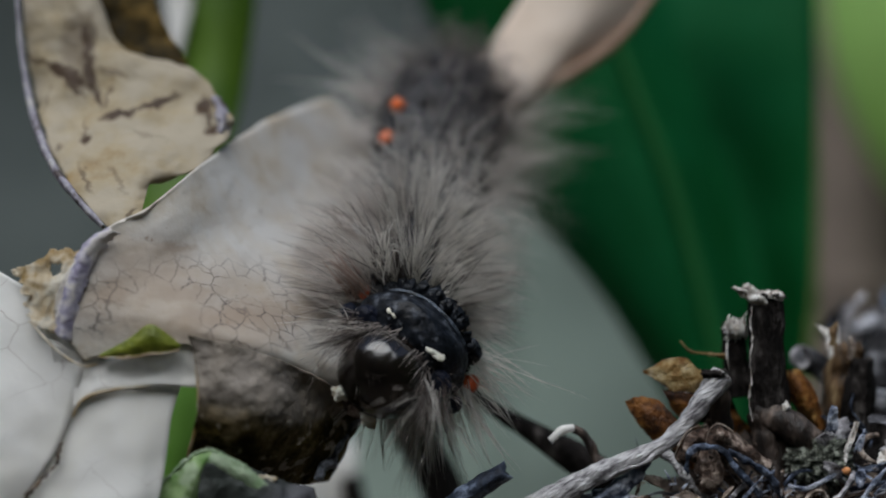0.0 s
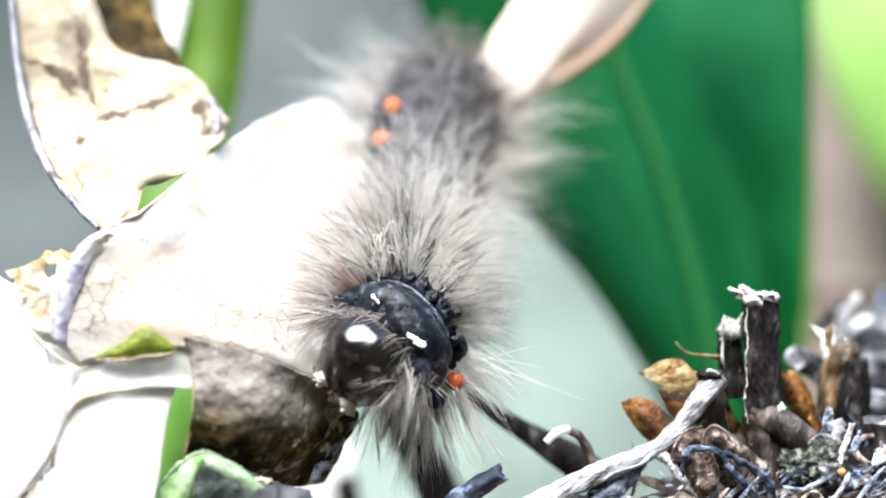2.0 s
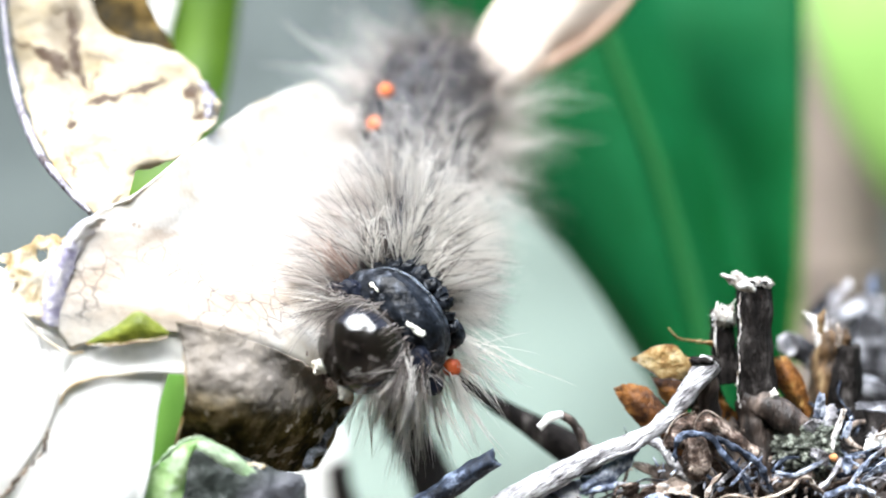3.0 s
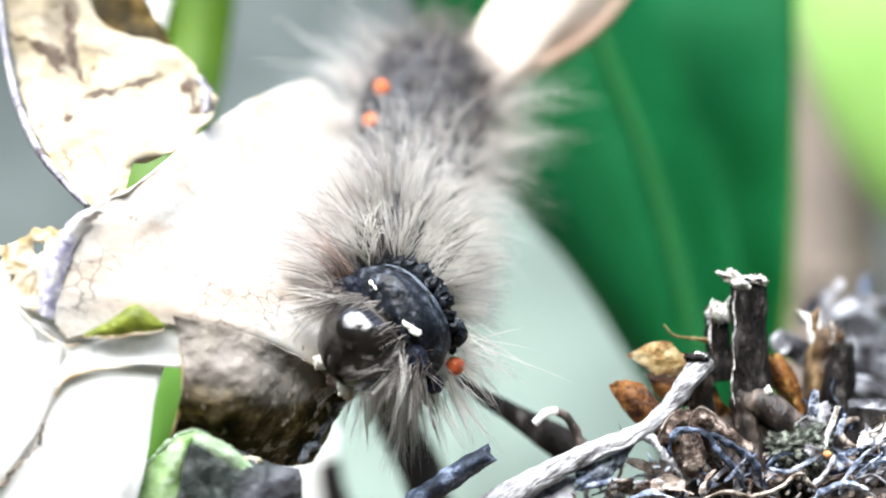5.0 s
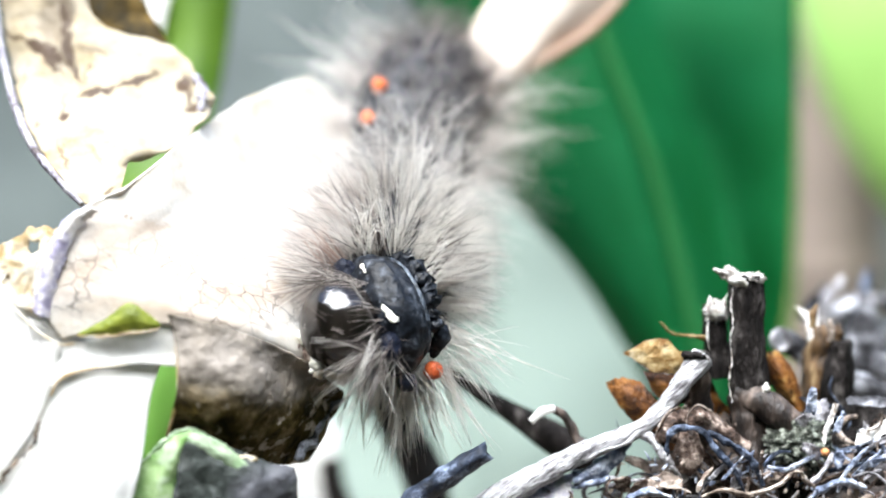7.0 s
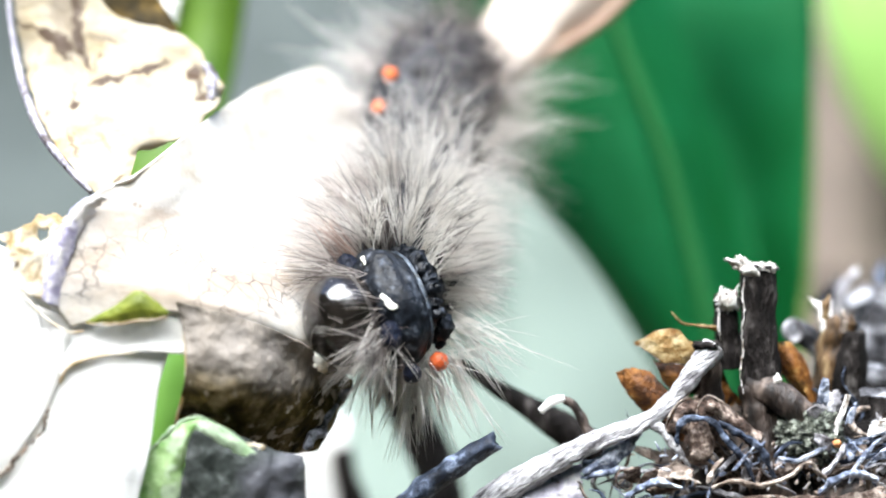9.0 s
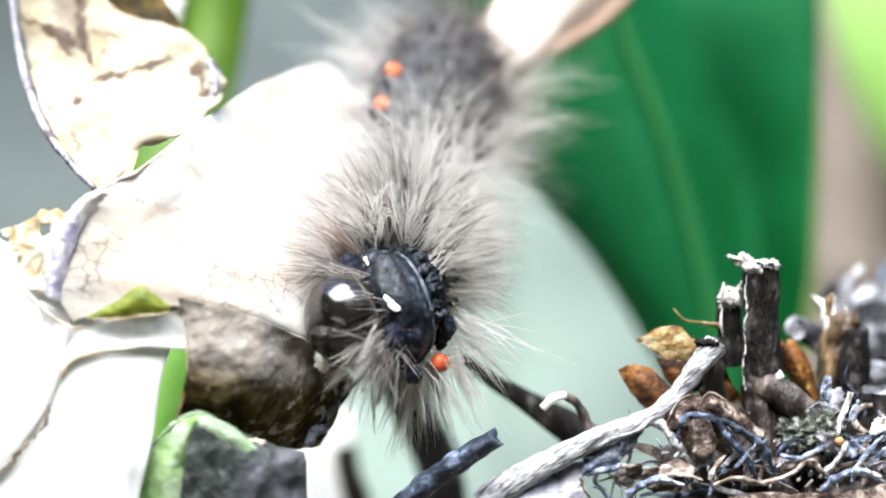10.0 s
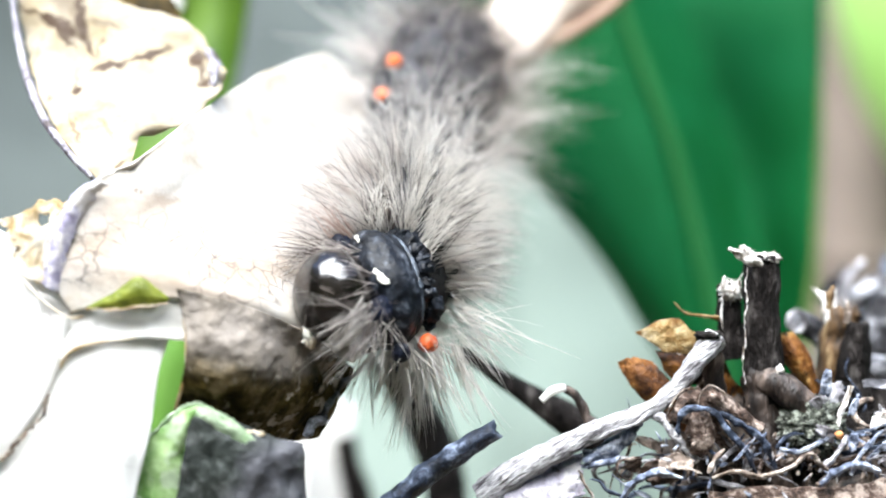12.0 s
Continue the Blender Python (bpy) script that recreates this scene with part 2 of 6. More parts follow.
GOLD_WOOD = material("golden_rotten_wood", [(0.38, (0.018, 0.009, 0.003)), (0.52, (0.12, 0.062, 0.02)), (0.68, (0.42, 0.3, 0.16))], scale=1800, rough=0.6, bump=0.8, stretch=(1, 1, 0.3))
MOSS = material("grey_green_leaf", [(0.38, (0.009, 0.012, 0.01)), (0.53, (0.035, 0.042, 0.038)), (0.68, (0.15, 0.16, 0.155))], scale=1100, rough=0.65, bump=0.5, specular=0.25,
                stains=[leaf_spot((-4.7, 34.5, -7.9), 0.9, 0.9, 0.75), leaf_spot((-4.2, 34.5, -7.3), 0.5, 0.4, 0.7), leaf_spot((-5.4, 34.5, -8.6), 0.7, 0.4, 0.6), leaf_spot((-3.9, 34.5, -8.8), 0.4, 0.8, 0.7)], stain=(0.1, 0.1, 0.115))
DEEP_GREEN = material("deep_green_leaf", [(0.34, (0.002, 0.076, 0.014)), (0.66, (0.006, 0.13, 0.042))], scale=70, rough=0.5, bump=0.1, translucent=0.15, specular=0.2)
RIB_GREEN = material("leaf_midrib", [(0.3, (0.006, 0.1, 0.018)), (0.7, (0.012, 0.13, 0.03))], scale=60, rough=0.5, bump=0.1)
EDGE_GREEN = material("yellowed_leaf_edge", [(0.3, (0.07, 0.12, 0.022)), (0.7, (0.13, 0.165, 0.045))], scale=90, rough=0.6, bump=0.1)
PALE_GREEN = material("pale_green_leaf", [(0.3, (0.27, 0.35, 0.305)), (0.7, (0.34, 0.42, 0.37))], scale=14, rough=0.6, bump=0, translucent=0.2)
LIME = material("lime_leaf", [(0.3, (0.25, 0.48, 0.1)), (0.7, (0.34, 0.57, 0.16))], scale=14, rough=0.5, bump=0, translucent=0.3)
TAUPE = material("taupe_stem", [(0.3, (0.185, 0.145, 0.118)), (0.7, (0.275, 0.218, 0.18))], scale=60, rough=0.8, bump=0.2)
HAZE = material("grey_foliage", [(0.35, (0.055, 0.068, 0.066)), (0.65, (0.1, 0.118, 0.113))], scale=16, rough=0.9, bump=0)
# Dark green of the unseen ring added to block sky light.
BLOCKER_GREEN = material("blocker_green", [(0.35, (0.02, 0.04, 0.015)), (0.65, (0.06, 0.1, 0.04))], scale=14, rough=0.9, bump=0.5)
SOIL = material("garden_soil", [(0.3, (0.06, 0.045, 0.03)), (0.7, (0.16, 0.12, 0.09))], scale=30, rough=0.95, bump=0.8)
TAN_EDGE = material("tan_leaf_edge", [(0.3, (0.3, 0.18, 0.12)), (0.7, (0.5, 0.36, 0.27))], scale=300, rough=0.7, bump=0.3)
TAN = material("tan_dead_leaf", [(0.3, (0.6, 0.45, 0.33)), (0.6, (0.82, 0.7, 0.6))], scale=120, rough=0.7, bump=0.3, translucent=0.1)
CUTICLE = material("black_cuticle", [(0.35, (0.003, 0.002, 0.002)), (0.62, (0.012, 0.009, 0.007)), (0.75, (0.05, 0.042, 0.036))], scale=1100, rough=0.17, bump=0.12, bump_scale=2600, specular=0.85)
SHIELD = material("slate_cuticle", [(0.4, (0.0015, 0.002, 0.0035)), (0.54, (0.012, 0.015, 0.021)), (0.66, (0.08, 0.09, 0.11))], scale=2200, rough=0.42, bump=0.35, bump_scale=4000, specular=0.2, spots=(0.11, 0.12, 0.14), spot_scale=3600, spot_at=0.64)
NAVY = material("navy_cuticle", [(0.36, (0.002, 0.003, 0.008)), (0.6, (0.01, 0.014, 0.03))], scale=1500, rough=0.5, bump=0.6, specular=0.2)
NECK = material("brown_grey_membrane", [(0.36, (0.015, 0.013, 0.011)), (0.64, (0.07, 0.06, 0.052))], scale=1500, rough=0.5, bump=0.4)
SHIELD_RIM = material("slate_rim", [(0.4, (0.012, 0.016, 0.022)), (0.66, (0.14, 0.17, 0.22))], scale=2600, rough=0.4, bump=0.4)
SKIN = material("charcoal_skin", [(0.35, (0.008, 0.008, 0.009)), (0.7, (0.055, 0.055, 0.06))], scale=1100, rough=0.6, bump=0.8, specular=0.3)
IVORY = material("ivory_spot", [(0.3, (0.66, 0.62, 0.5)), (0.7, (0.85, 0.84, 0.78))], scale=2600, rough=0.65, bump=0.4)
ORANGE = material("orange_gland", [(0.3, (0.75, 0.12, 0.015)), (0.7, (0.9, 0.2, 0.03))], scale=1500, rough=0.35, bump=0.1)
RED = material("brick_red_wart", [(0.3, (0.5, 0.07, 0.015)), (0.7, (0.75, 0.16, 0.05))], scale=2500, rough=0.4, bump=0.3)
HAIR_PALE = material("pale_hair", [(0.3, (0.8, 0.77, 0.72)), (0.7, (0.9, 0.88, 0.85))], scale=500, rough=0.4, bump=0, per_object=0.12, translucent=0.6)
HAIR_GREY = material("grey_brown_hair", [(0.3, (0.44, 0.39, 0.36)), (0.7, (0.68, 0.63, 0.6))], scale=500, rough=0.4, bump=0, per_object=0.5, translucent=0.4)
HAIR_RUST = material("rust_hair", [(0.3, (0.36, 0.23, 0.18)), (0.7, (0.6, 0.44, 0.37))], scale=500, rough=0.4, bump=0, per_object=0.3, translucent=0.3)
HAIR_DARK = material("dark_hair", [(0.3, (0.035, 0.028, 0.026)), (0.7, (0.13, 0.1, 0.09))], scale=500, rough=0.4, bump=0, per_object=0.4)
BARK = material("charred_bark", [(0.34, (0.003, 0.0026, 0.0023)), (0.54, (0.016, 0.013, 0.012)), (0.68, (0.1, 0.09, 0.084))], scale=2500, rough=0.7,
                bump=1.0, stretch=(1, 1, 0.35), specular=0.12)
SILVER = material("silver_bark", [(0.34, (0.08, 0.073, 0.08)), (0.42, (0.27, 0.26, 0.272)), (0.52, (0.46, 0.45, 0.465)), (0.64, (0.64, 0.635, 0.64))], scale=6500, rough=0.7, bump=0.9, bump_scale=12000,
                  spots=(0.06, 0.05, 0.05), spot_scale=9000, spot_at=0.68,
                  specular=0.3, grain=0.62)
WOOD = material("torn_wood", [(0.36, (0.2, 0.15, 0.11)), (0.44, (0.58, 0.53, 0.48)), (0.56, (0.82, 0.8, 0.77))], scale=5000, rough=0.85, bump=1.0, bump_scale=9000, stretch=(1, 1, 0.4), specular=0.2)
GOLD_BRACT = material("golden_bract", [(0.34, (0.1, 0.045, 0.008)), (0.44, (0.33, 0.19, 0.055)), (0.54, (0.52, 0.39, 0.19)), (0.66, (0.72, 0.63, 0.44))], scale=1300, rough=0.65, bump=0.9, bump_scale=5000, translucent=0.3,
                      spots=(0.2, 0.085, 0.012), spot_scale=1100, spot_at=0.54)
BRACT = material("rusty_bract", [(0.3, (0.015, 0.006, 0.002)), (0.42, (0.1, 0.032, 0.004)), (0.58, (0.27, 0.1, 0.014)), (0.72, (0.5, 0.28, 0.08))], scale=1500, rough=0.6, bump=0.9, bump_scale=4500, translucent=0.3,
                 spots=(0.03, 0.012, 0.003), spot_scale=1200, spot_at=0.54)
HUSK = material("brown_husk", [(0.35, (0.01, 0.007, 0.005)), (0.49, (0.075, 0.046, 0.034)), (0.63, (0.42, 0.34, 0.29))], scale=2200, rough=0.6, bump=0.8, specular=0.25)
FIBRE = material("grey_root_fibre", [(0.37, (0.016, 0.022, 0.038)), (0.49, (0.16, 0.19, 0.27)), (0.61, (0.6, 0.64, 0.73))], scale=1800, rough=0.62, bump=0.7, per_object=0.7, specular=0.3)
TAN_FRAY = material("tan_fray", [(0.36, (0.035, 0.024, 0.017)), (0.5, (0.22, 0.165, 0.13)), (0.64, (0.6, 0.53, 0.47))], scale=1800, rough=0.6, bump=0.7)
GREY_STALK = material("grey_dead_stalk", [(0.36, (0.04, 0.036, 0.04)), (0.5, (0.22, 0.21, 0.225)), (0.64, (0.58, 0.57, 0.6))], scale=1500, rough=0.6, bump=0.7)
CRACK = material("brown_crack", [(0.36, (0.02, 0.012, 0.008)), (0.6, (0.3, 0.22, 0.16))], scale=3500, rough=0.7, bump=0.6)
GREY_EDGE = material("glossy_dark_edge", [(0.4, (0.01, 0.01, 0.012)), (0.62, (0.3, 0.32, 0.38))], scale=2500, rough=0.3, bump=0.8)
FIBRE_DARK = material("blue_black_root", [(0.36, (0.004, 0.006, 0.011)), (0.52, (0.032, 0.044, 0.072)), (0.66, (0.24, 0.29, 0.4))], scale=1800, rough=0.55, bump=0.6, specular=0.3)
BUD = material("grey_brown_bud", [(0.38, (0.006, 0.0042, 0.0035)), (0.51, (0.032, 0.021, 0.016)), (0.67, (0.16, 0.12, 0.098))], scale=1800, rough=0.55, bump=0.6, stretch=(1, 1, 0.3))
ORANGE_CRUMB = material("orange_crumb", [(0.3, (0.5, 0.18, 0.05)), (0.7, (0.65, 0.3, 0.12))], scale=2500, rough=0.6, bump=0.3)
SMOKE = material("smoky_stalk", [(0.38, (0.012, 0.0115, 0.013)), (0.51, (0.08, 0.08, 0.088)), (0.62, (0.42, 0.425, 0.46))], scale=700, rough=0.85, bump=0.8, specular=0.15)
LICHEN = material("grey_lichen", [(0.36, (0.014, 0.016, 0.012)), (0.49, (0.11, 0.122, 0.095)), (0.63, (0.46, 0.49, 0.42))], scale=4500, rough=0.9, bump=1.0)


# -------- mesh helpers (millimetres from the first lens position: right, ahead, up) --------
class Geo:
    def __init__(self):
        self.v, self.f, self.uv = [], [], {}


def to_world(p):
    return Vector((p[0] * 0.001, p[1] * 0.001, p[2] * 0.001 + H))


def spline(pts, n):
    """n points along a centripetal Catmull-Rom curve."""
    p = np.array(pts, float)
    if len(p) == 2:
        s = np.linspace(0, 1, n)[:, None]
        return p[0] * (1 - s) + p[1] * s
    q = np.vstack([2 * p[0] - p[1], p, 2 * p[-1] - p[-2]])
    k = np.concatenate([[0], np.cumsum(np.sqrt(np.linalg.norm(np.diff(q, axis=0), axis=1)) + 1e-6)])
    t = np.linspace(k[1], k[-2] - 1e-9, n)
    i = np.clip(np.searchsorted(k, t, side="right") - 1, 1, len(p) - 1)
    t = t[:, None]
    t0, t1, t2, t3 = (k[i + e][:, None] for e in (-1, 0, 1, 2))
    a, b, c, d = q[i - 1], q[i], q[i + 1], q[i + 2]
    m1 = (t1 - t) / (t1 - t0) * a + (t - t0) / (t1 - t0) * b
    m2 = (t2 - t) / (t2 - t1) * b + (t - t1) / (t2 - t1) * c
    m3 = (t3 - t) / (t3 - t2) * c + (t - t2) / (t3 - t2) * d
    w1 = (t2 - t) / (t2 - t0) * m1 + (t - t0) / (t2 - t0) * m2
    w2 = (t3 - t) / (t3 - t1) * m2 + (t - t1) / (t3 - t1) * m3
    return (t2 - t) / (t2 - t1) * w1 + (t - t1) / (t2 - t1) * w2


def part(name, g, mat, parent=None, label="", local=False, smooth=True):
    me = bpy.data.meshes.new(name)
    base = Vector((0, 0, 0))
    if not local and parent is not None:
        base = parent.matrix_basis.translation.copy()
        if parent.parent:
            base += parent.parent.matrix_basis.translation
    vs = [tuple(Vector(v) * 0.001) for v in g.v] if local else [tuple(to_world(v) - base) for v in g.v]
    me.from_pydata(vs, [], g.f)
    me.validate()
    if smooth:
        me.polygons.foreach_set("use_smooth", [True] * len(me.polygons))
    me.materials.append(mat)
    ob = new(name, me)
    if parent is not None:
        ob.parent = parent
    if label:
        tagged(ob, label)
    return ob


def thing(name, at, label, category, group="", kind=""):
    ob = new(name)
    ob.matrix_basis = Matrix.Translation(to_world(at))
    ob.empty_display_size = 0.001
    return tagged(ob, label, category, group, kind)


def frame_along(c):
    d = np.gradient(c, axis=0)
    d /= np.linalg.norm(d, axis=1)[:, None] + 1e-12
    up = np.array([0.13, -0.7, 0.7]) if abs(d[0] @ np.array([0.13, -0.7, 0.7])) < 0.9 else np.array([1.0, 0, 0])
    ns, bs = [], []
    n = up - d[0] * (up @ d[0])
    for k in range(len(c)):
        n = n - d[k] * (n @ d[k])
        n /= np.linalg.norm(n)
        ns.append(n)
        bs.append(np.cross(d[k], n))
    return d, np.array(ns), np.array(bs)


def tube(g, pts, radii, sides=10, n=24, rough=0.0, freq=2.0, seed=0, ridges=0, ridge=0.0, flat=1.0, ragged=0.0):
    """A swept limb. ragged: length of the torn splinters at its far end."""
    c = spline(pts, n)
    r = np.interp(np.linspace(0, 1, n), np.linspace(0, 1, len(radii)), radii)
    d, a, b = frame_along(c)
    o = len(g.v)
    for k in range(n):
        for s in range(sides):
            th = 2 * math.pi * s / sides
            rr = r[k] * (1 + (ridge * math.sin(ridges * th + 0.4 * k / n) if ridges else 0))
            q = c[k] + rr * (math.cos(th) * a[k] + flat * math.sin(th) * b[k])
            if rough:
                q = q + (q - c[k]) * rough * noise.noise(Vector(q * freq + seed * 7.1))
            if ragged and k == n - 1:
                q = q + d[k] * ragged * (0.5 + noise.noise(Vector((s * 1.7, seed, 0.3))))
            g.v.append(tuple(q))
    for k in range(n - 1):
        for s in range(sides):
            s2 = (s + 1) % sides
            g.f.append((o + k * sides + s, o + k * sides + s2, o + (k + 1) * sides + s2, o + (k + 1) * sides + s))
    for k, e in ((0, -1), (n - 1, 1)):
        g.v.append(tuple(c[k] + d[k] * e * r[k] * 0.15))
        m = len(g.v) - 1
        for s in range(sides):
            s2 = (s + 1) % sides
            x, y = o + k * sides + s, o + k * sides + s2
            g.f.append((m, x, y) if e > 0 else (m, y, x))
    return g


def sheet(g, rails, nu=40, nv=16, thick=0.08, wob=0.12, freq=0.7, seed=0, jag=0.0, jag_freq=9.0, jag_ends=0.0, holes=None, fine=0.0):
    """A leaf surface lofted over rails, with thickness, waves and a torn edge."""
    curves = [spline(r, 60) for r in rails]
    P = np.zeros((nu, nv, 3))
    for i in range(nu):
        u = i / (nu - 1)
        lo = jag * (0.5 + noise.noise(Vector((u * jag_freq, seed, 0)))) + 0.5 * jag * noise.noise(Vector((u * jag_freq * 3.7, seed, 2)))
        hi = jag * (0.5 + noise.noise(Vector((u * jag_freq, seed, 9)))) + 0.5 * jag * noise.noise(Vector((u * jag_freq * 3.7, seed, 5)))
        for j in range(nv):
            v = j / (nv - 1)
            e = jag_ends * noise.noise(Vector((v * jag_freq, seed, 4)))
            uu = min(max(u + e * (1 - 2 * u) * (abs(1 - 2 * u) ** 3), 0), 1)
            k = uu * 59
            k0 = min(int(k), 58)
            cross = [c[k0] * (1 - k + k0) + c[k0 + 1] * (k - k0) for c in curves]
            P[i, j] = sample(cross, max(lo, 0) + v * (1 - max(lo, 0) - max(hi, 0)))
    du, dv = np.gradient(P, axis=0), np.gradient(P, axis=1)
    N = np.cross(du, dv)
    N /= np.linalg.norm(N, axis=2)[:, :, None] + 1e-12
    for i in range(nu):
        for j in range(nv):
            w = wob * noise.fractal(Vector(P[i, j] * freq + seed * 3.3), 1.0, 2.0, 3)
            if fine:
                w += fine * noise.noise(Vector(P[i, j] * 4.0 + seed))
            P[i, j] += N[i, j] * w
    o = len(g.v)
    for side in (0.5, -0.5):
        for i in range(nu):
            for j in range(nv):
                g.v.append(tuple(P[i, j] + N[i, j] * thick * side))
    m = nu * nv
    count = {}
    for i in range(nu - 1):
        for j in range(nv - 1):
            if holes and holes(i / (nu - 1), j / (nv - 1), P[i, j]):
                continue
            a, b, c, d = o + i * nv + j, o + (i + 1) * nv + j, o + (i + 1) * nv + j + 1, o + i * nv + j + 1
            g.f.append((a, b, c, d))
            g.f.append((d + m, c + m, b + m, a + m))
            for e in ((a, b), (b, c), (c, d), (d, a)):
                if (e[1], e[0]) in count:
                    del count[(e[1], e[0])]
                else:
                    count[e] = 1
    for a, b in count:
        g.f.append((b, a, a + m, b + m))
    return g


def sample(pts, t):
    n = len(pts) - 1
    if n == 1:
        return pts[0] * (1 - t) + pts[1] * t
    x = min(max(t, 0), 1) * n
    i = min(int(x), n - 1)
    s = x - i
    b, c = pts[i], pts[i + 1]
    a = pts[i - 1] if i else 2 * b - c
    d = pts[i + 2] if i + 2 <= n else 2 * c - b
    return 0.5 * (2 * b + (c - a) * s + (2 * a - 5 * b + 4 * c - d) * s * s + (3 * b - a - 3 * c + d) * s ** 3)


def blob(g, centre, radii, nu=20, nv=14, rough=0.0, freq=1.0, seed=0, axes=None, shape=None):
    """A rounded body; shape(direction) scales it."""
    A = np.eye(3) if axes is None else np.array(axes)
    o = len(g.v)
    for j in range(nv + 1):
        ph = math.pi * j / nv
        for i in range(nu):
            th = 2 * math.pi * i / nu
            d = np.array([math.sin(ph) * math.cos(th), math.sin(ph) * math.sin(th), math.cos(ph)])
            s = 1 + rough * noise.fractal(Vector(d * freq + seed * 5.7), 1.0, 2.0, 3)
            if shape:
                s *= shape(d)
            g.v.append(tuple(np.array(centre) + A @ (d * np.array(radii) * s)))
    for j in range(nv):
        for i in range(nu):
            i2 = (i + 1) % nu
            a, b, c, d = o + j * nu + i, o + j * nu + i2, o + (j + 1) * nu + i2, o + (j + 1) * nu + i
            g.f.append((a, d, c, b) if 0 < j < nv - 1 else ((a, d, c) if j == 0 else (a, d, b)))
    return g


def wiggle(pts, n, amp, seed=0):
    """A crinkled line through pts."""
    c = spline(pts, n)
    for k in range(n):
        c[k] += amp * np.array(noise.noise_vector(Vector((k * 0.9, seed, 0.5)))) + 0.6 * amp * np.array(noise.noise_vector(Vector((k * 2.3, seed, 4))))
    return c


def unit(v):
    v = np.array(v, float)
    return v / (np.linalg.norm(v) + 1e-12)


def hair(g, root, way, length, radius=0.02, bend=(0, 0, -0.1), segs=4, kink=0.05):
    """One tapered bristle."""
    root, way = np.array(root, float), unit(way)
    side = unit(np.cross(way, (0.31, 0.2, 0.93)))
    other = np.cross(way, side)
    k1, k2 = random.gauss(0, kink), random.gauss(0, kink)
    o = len(g.v)
    for s in range(segs):
        t = s / segs
        c = root + way * length * t + (np.array(bend) + side * k1 + other * k2) * length * t * t
        r = radius * (1 - 0.75 * t)
        for q in range(3):
            a = 2.0944 * q
            g.v.append(tuple(c + r * (math.cos(a) * side + math.sin(a) * other)))
    g.v.append(tuple(root + way * length + (np.array(bend) + side * k1 + other * k2) * length))
    for s in range(segs - 1):
        for q in range(3):
            q2 = (q + 1) % 3
            g.f.append((o + s * 3 + q, o + s * 3 + q2, o + s * 3 + 3 + q2, o + s * 3 + 3 + q))
    for q in range(3):
        g.f.append((o + segs * 3 - 3 + q, o + segs * 3 - 3 + (q + 1) % 3, o + segs * 3))


def tuft(g, root, axis, count, length, spread=0.6, radius=0.02, patch=0.25, bend=(0, 0, -0.08)):
    axis = unit(axis)
    for _ in range(count):
        w = unit(axis + np.array([random.gauss(0, 1) for _ in range(3)]) * spread * 0.6)
        p = np.array(root) + np.array([random.gauss(0, 1) for _ in range(3)]) * patch
        hair(g, p, w, length * random.uniform(0.55, 1.1), radius * random.uniform(0.7, 1.2), bend)


def spike(g, root, way, length, count=6, radius=0.02, patch=0.12, bend=(0, 0, -0.05)):
    """Bristles that cling together at their tips."""
    root, way = np.array(root, float), unit(way)
    tip = root + way * length
    for _ in range(count):
        p = root + np.array([random.gauss(0, 1) for _ in range(3)]) * patch
        q = tip + np.array([random.gauss(0, 1) for _ in range(3)]) * patch * 0.45
        hair(g, p, q - p, np.linalg.norm(q - p) * random.uniform(0.72, 1.05), radius * random.uniform(0.7, 1.2), bend, 4, 0.03)


# -------- ground and distance --------
def setting():
    g = Geo()
    n = 60
    for i in range(n + 1):
        for j in range(n + 1):
            x, y = ((i / n * 2 - 1) ** 5) * 40, ((j / n * 2 - 1) ** 5) * 40
            near = max(0, 1 - math.hypot(x, y) / 2)
            g.v.append((x * 1000, y * 1000, -H * 1000 + 8 * near * noise.noise(Vector((x * 14, y * 14, 0))) - 4))
    for i in range(n):
        for j in range(n):
            a = i * (n + 1) + j
            g.f.append((a, a + n + 1, a + n + 2, a + 1))
    tagged(part("ground", g, SOIL), "bare brown garden soil under the plants", "soil", kind="structure")
    g = Geo()
    sheet(g, [[(-640, 330, -304), (0, 430, -304), (640, 330, -304)], [(-640, 340, 0), (0, 440, 0), (640, 340, 0)],
              [(-640, 330, 270), (0, 420, 300), (640, 330, 270)]], 60, 24, 8, 14, 0.01, 3)
    # Unseen ring behind the lens, added to block sky light from the front.
    blocker_ring = Geo()
    for j in range(9):
        for i in range(41):
            th = math.pi * (0.93 + 1.14 * i / 40)
            r = 640 + 40 * noise.noise(Vector((i * 0.7, j * 0.8, 3)))
            blocker_ring.v.append((r * math.cos(th), 140 + r * math.sin(th), -302 + j * 100))
    for j in range(8):
        for i in range(40):
            o = j * 41 + i
            blocker_ring.f.append((o, o + 1, o + 42, o + 41))
    tagged(part("hedge", blocker_ring, BLOCKER_GREEN), "unseen dark green ring added to keep sky light off the fronts", "hedge", kind="structure")
    tagged(part("backdrop", g, HAZE), "soft grey-green hedge far behind the plants", "hedge", kind="structure")


def plant_leaf(name, rails, mat, label, category="leaf", seed=0, wob=0.6, freq=0.06, thick=0.5, rib=None, nu=40, nv=18, rib_mat=None):
    lo = rails[len(rails) // 2][-1]
    t = thing(name, lo, label, category)
    part("blade", sheet(Geo(), rails, nu, nv, thick, wob, freq, seed), mat, t)
    if rib:
        part("midrib", tube(Geo(), [(p[0], p[1] - 0.5, p[2]) for p in rails[len(rails) // 2]], rib, 8, 30), rib_mat or RIB_GREEN, t, "raised midrib")
    return t


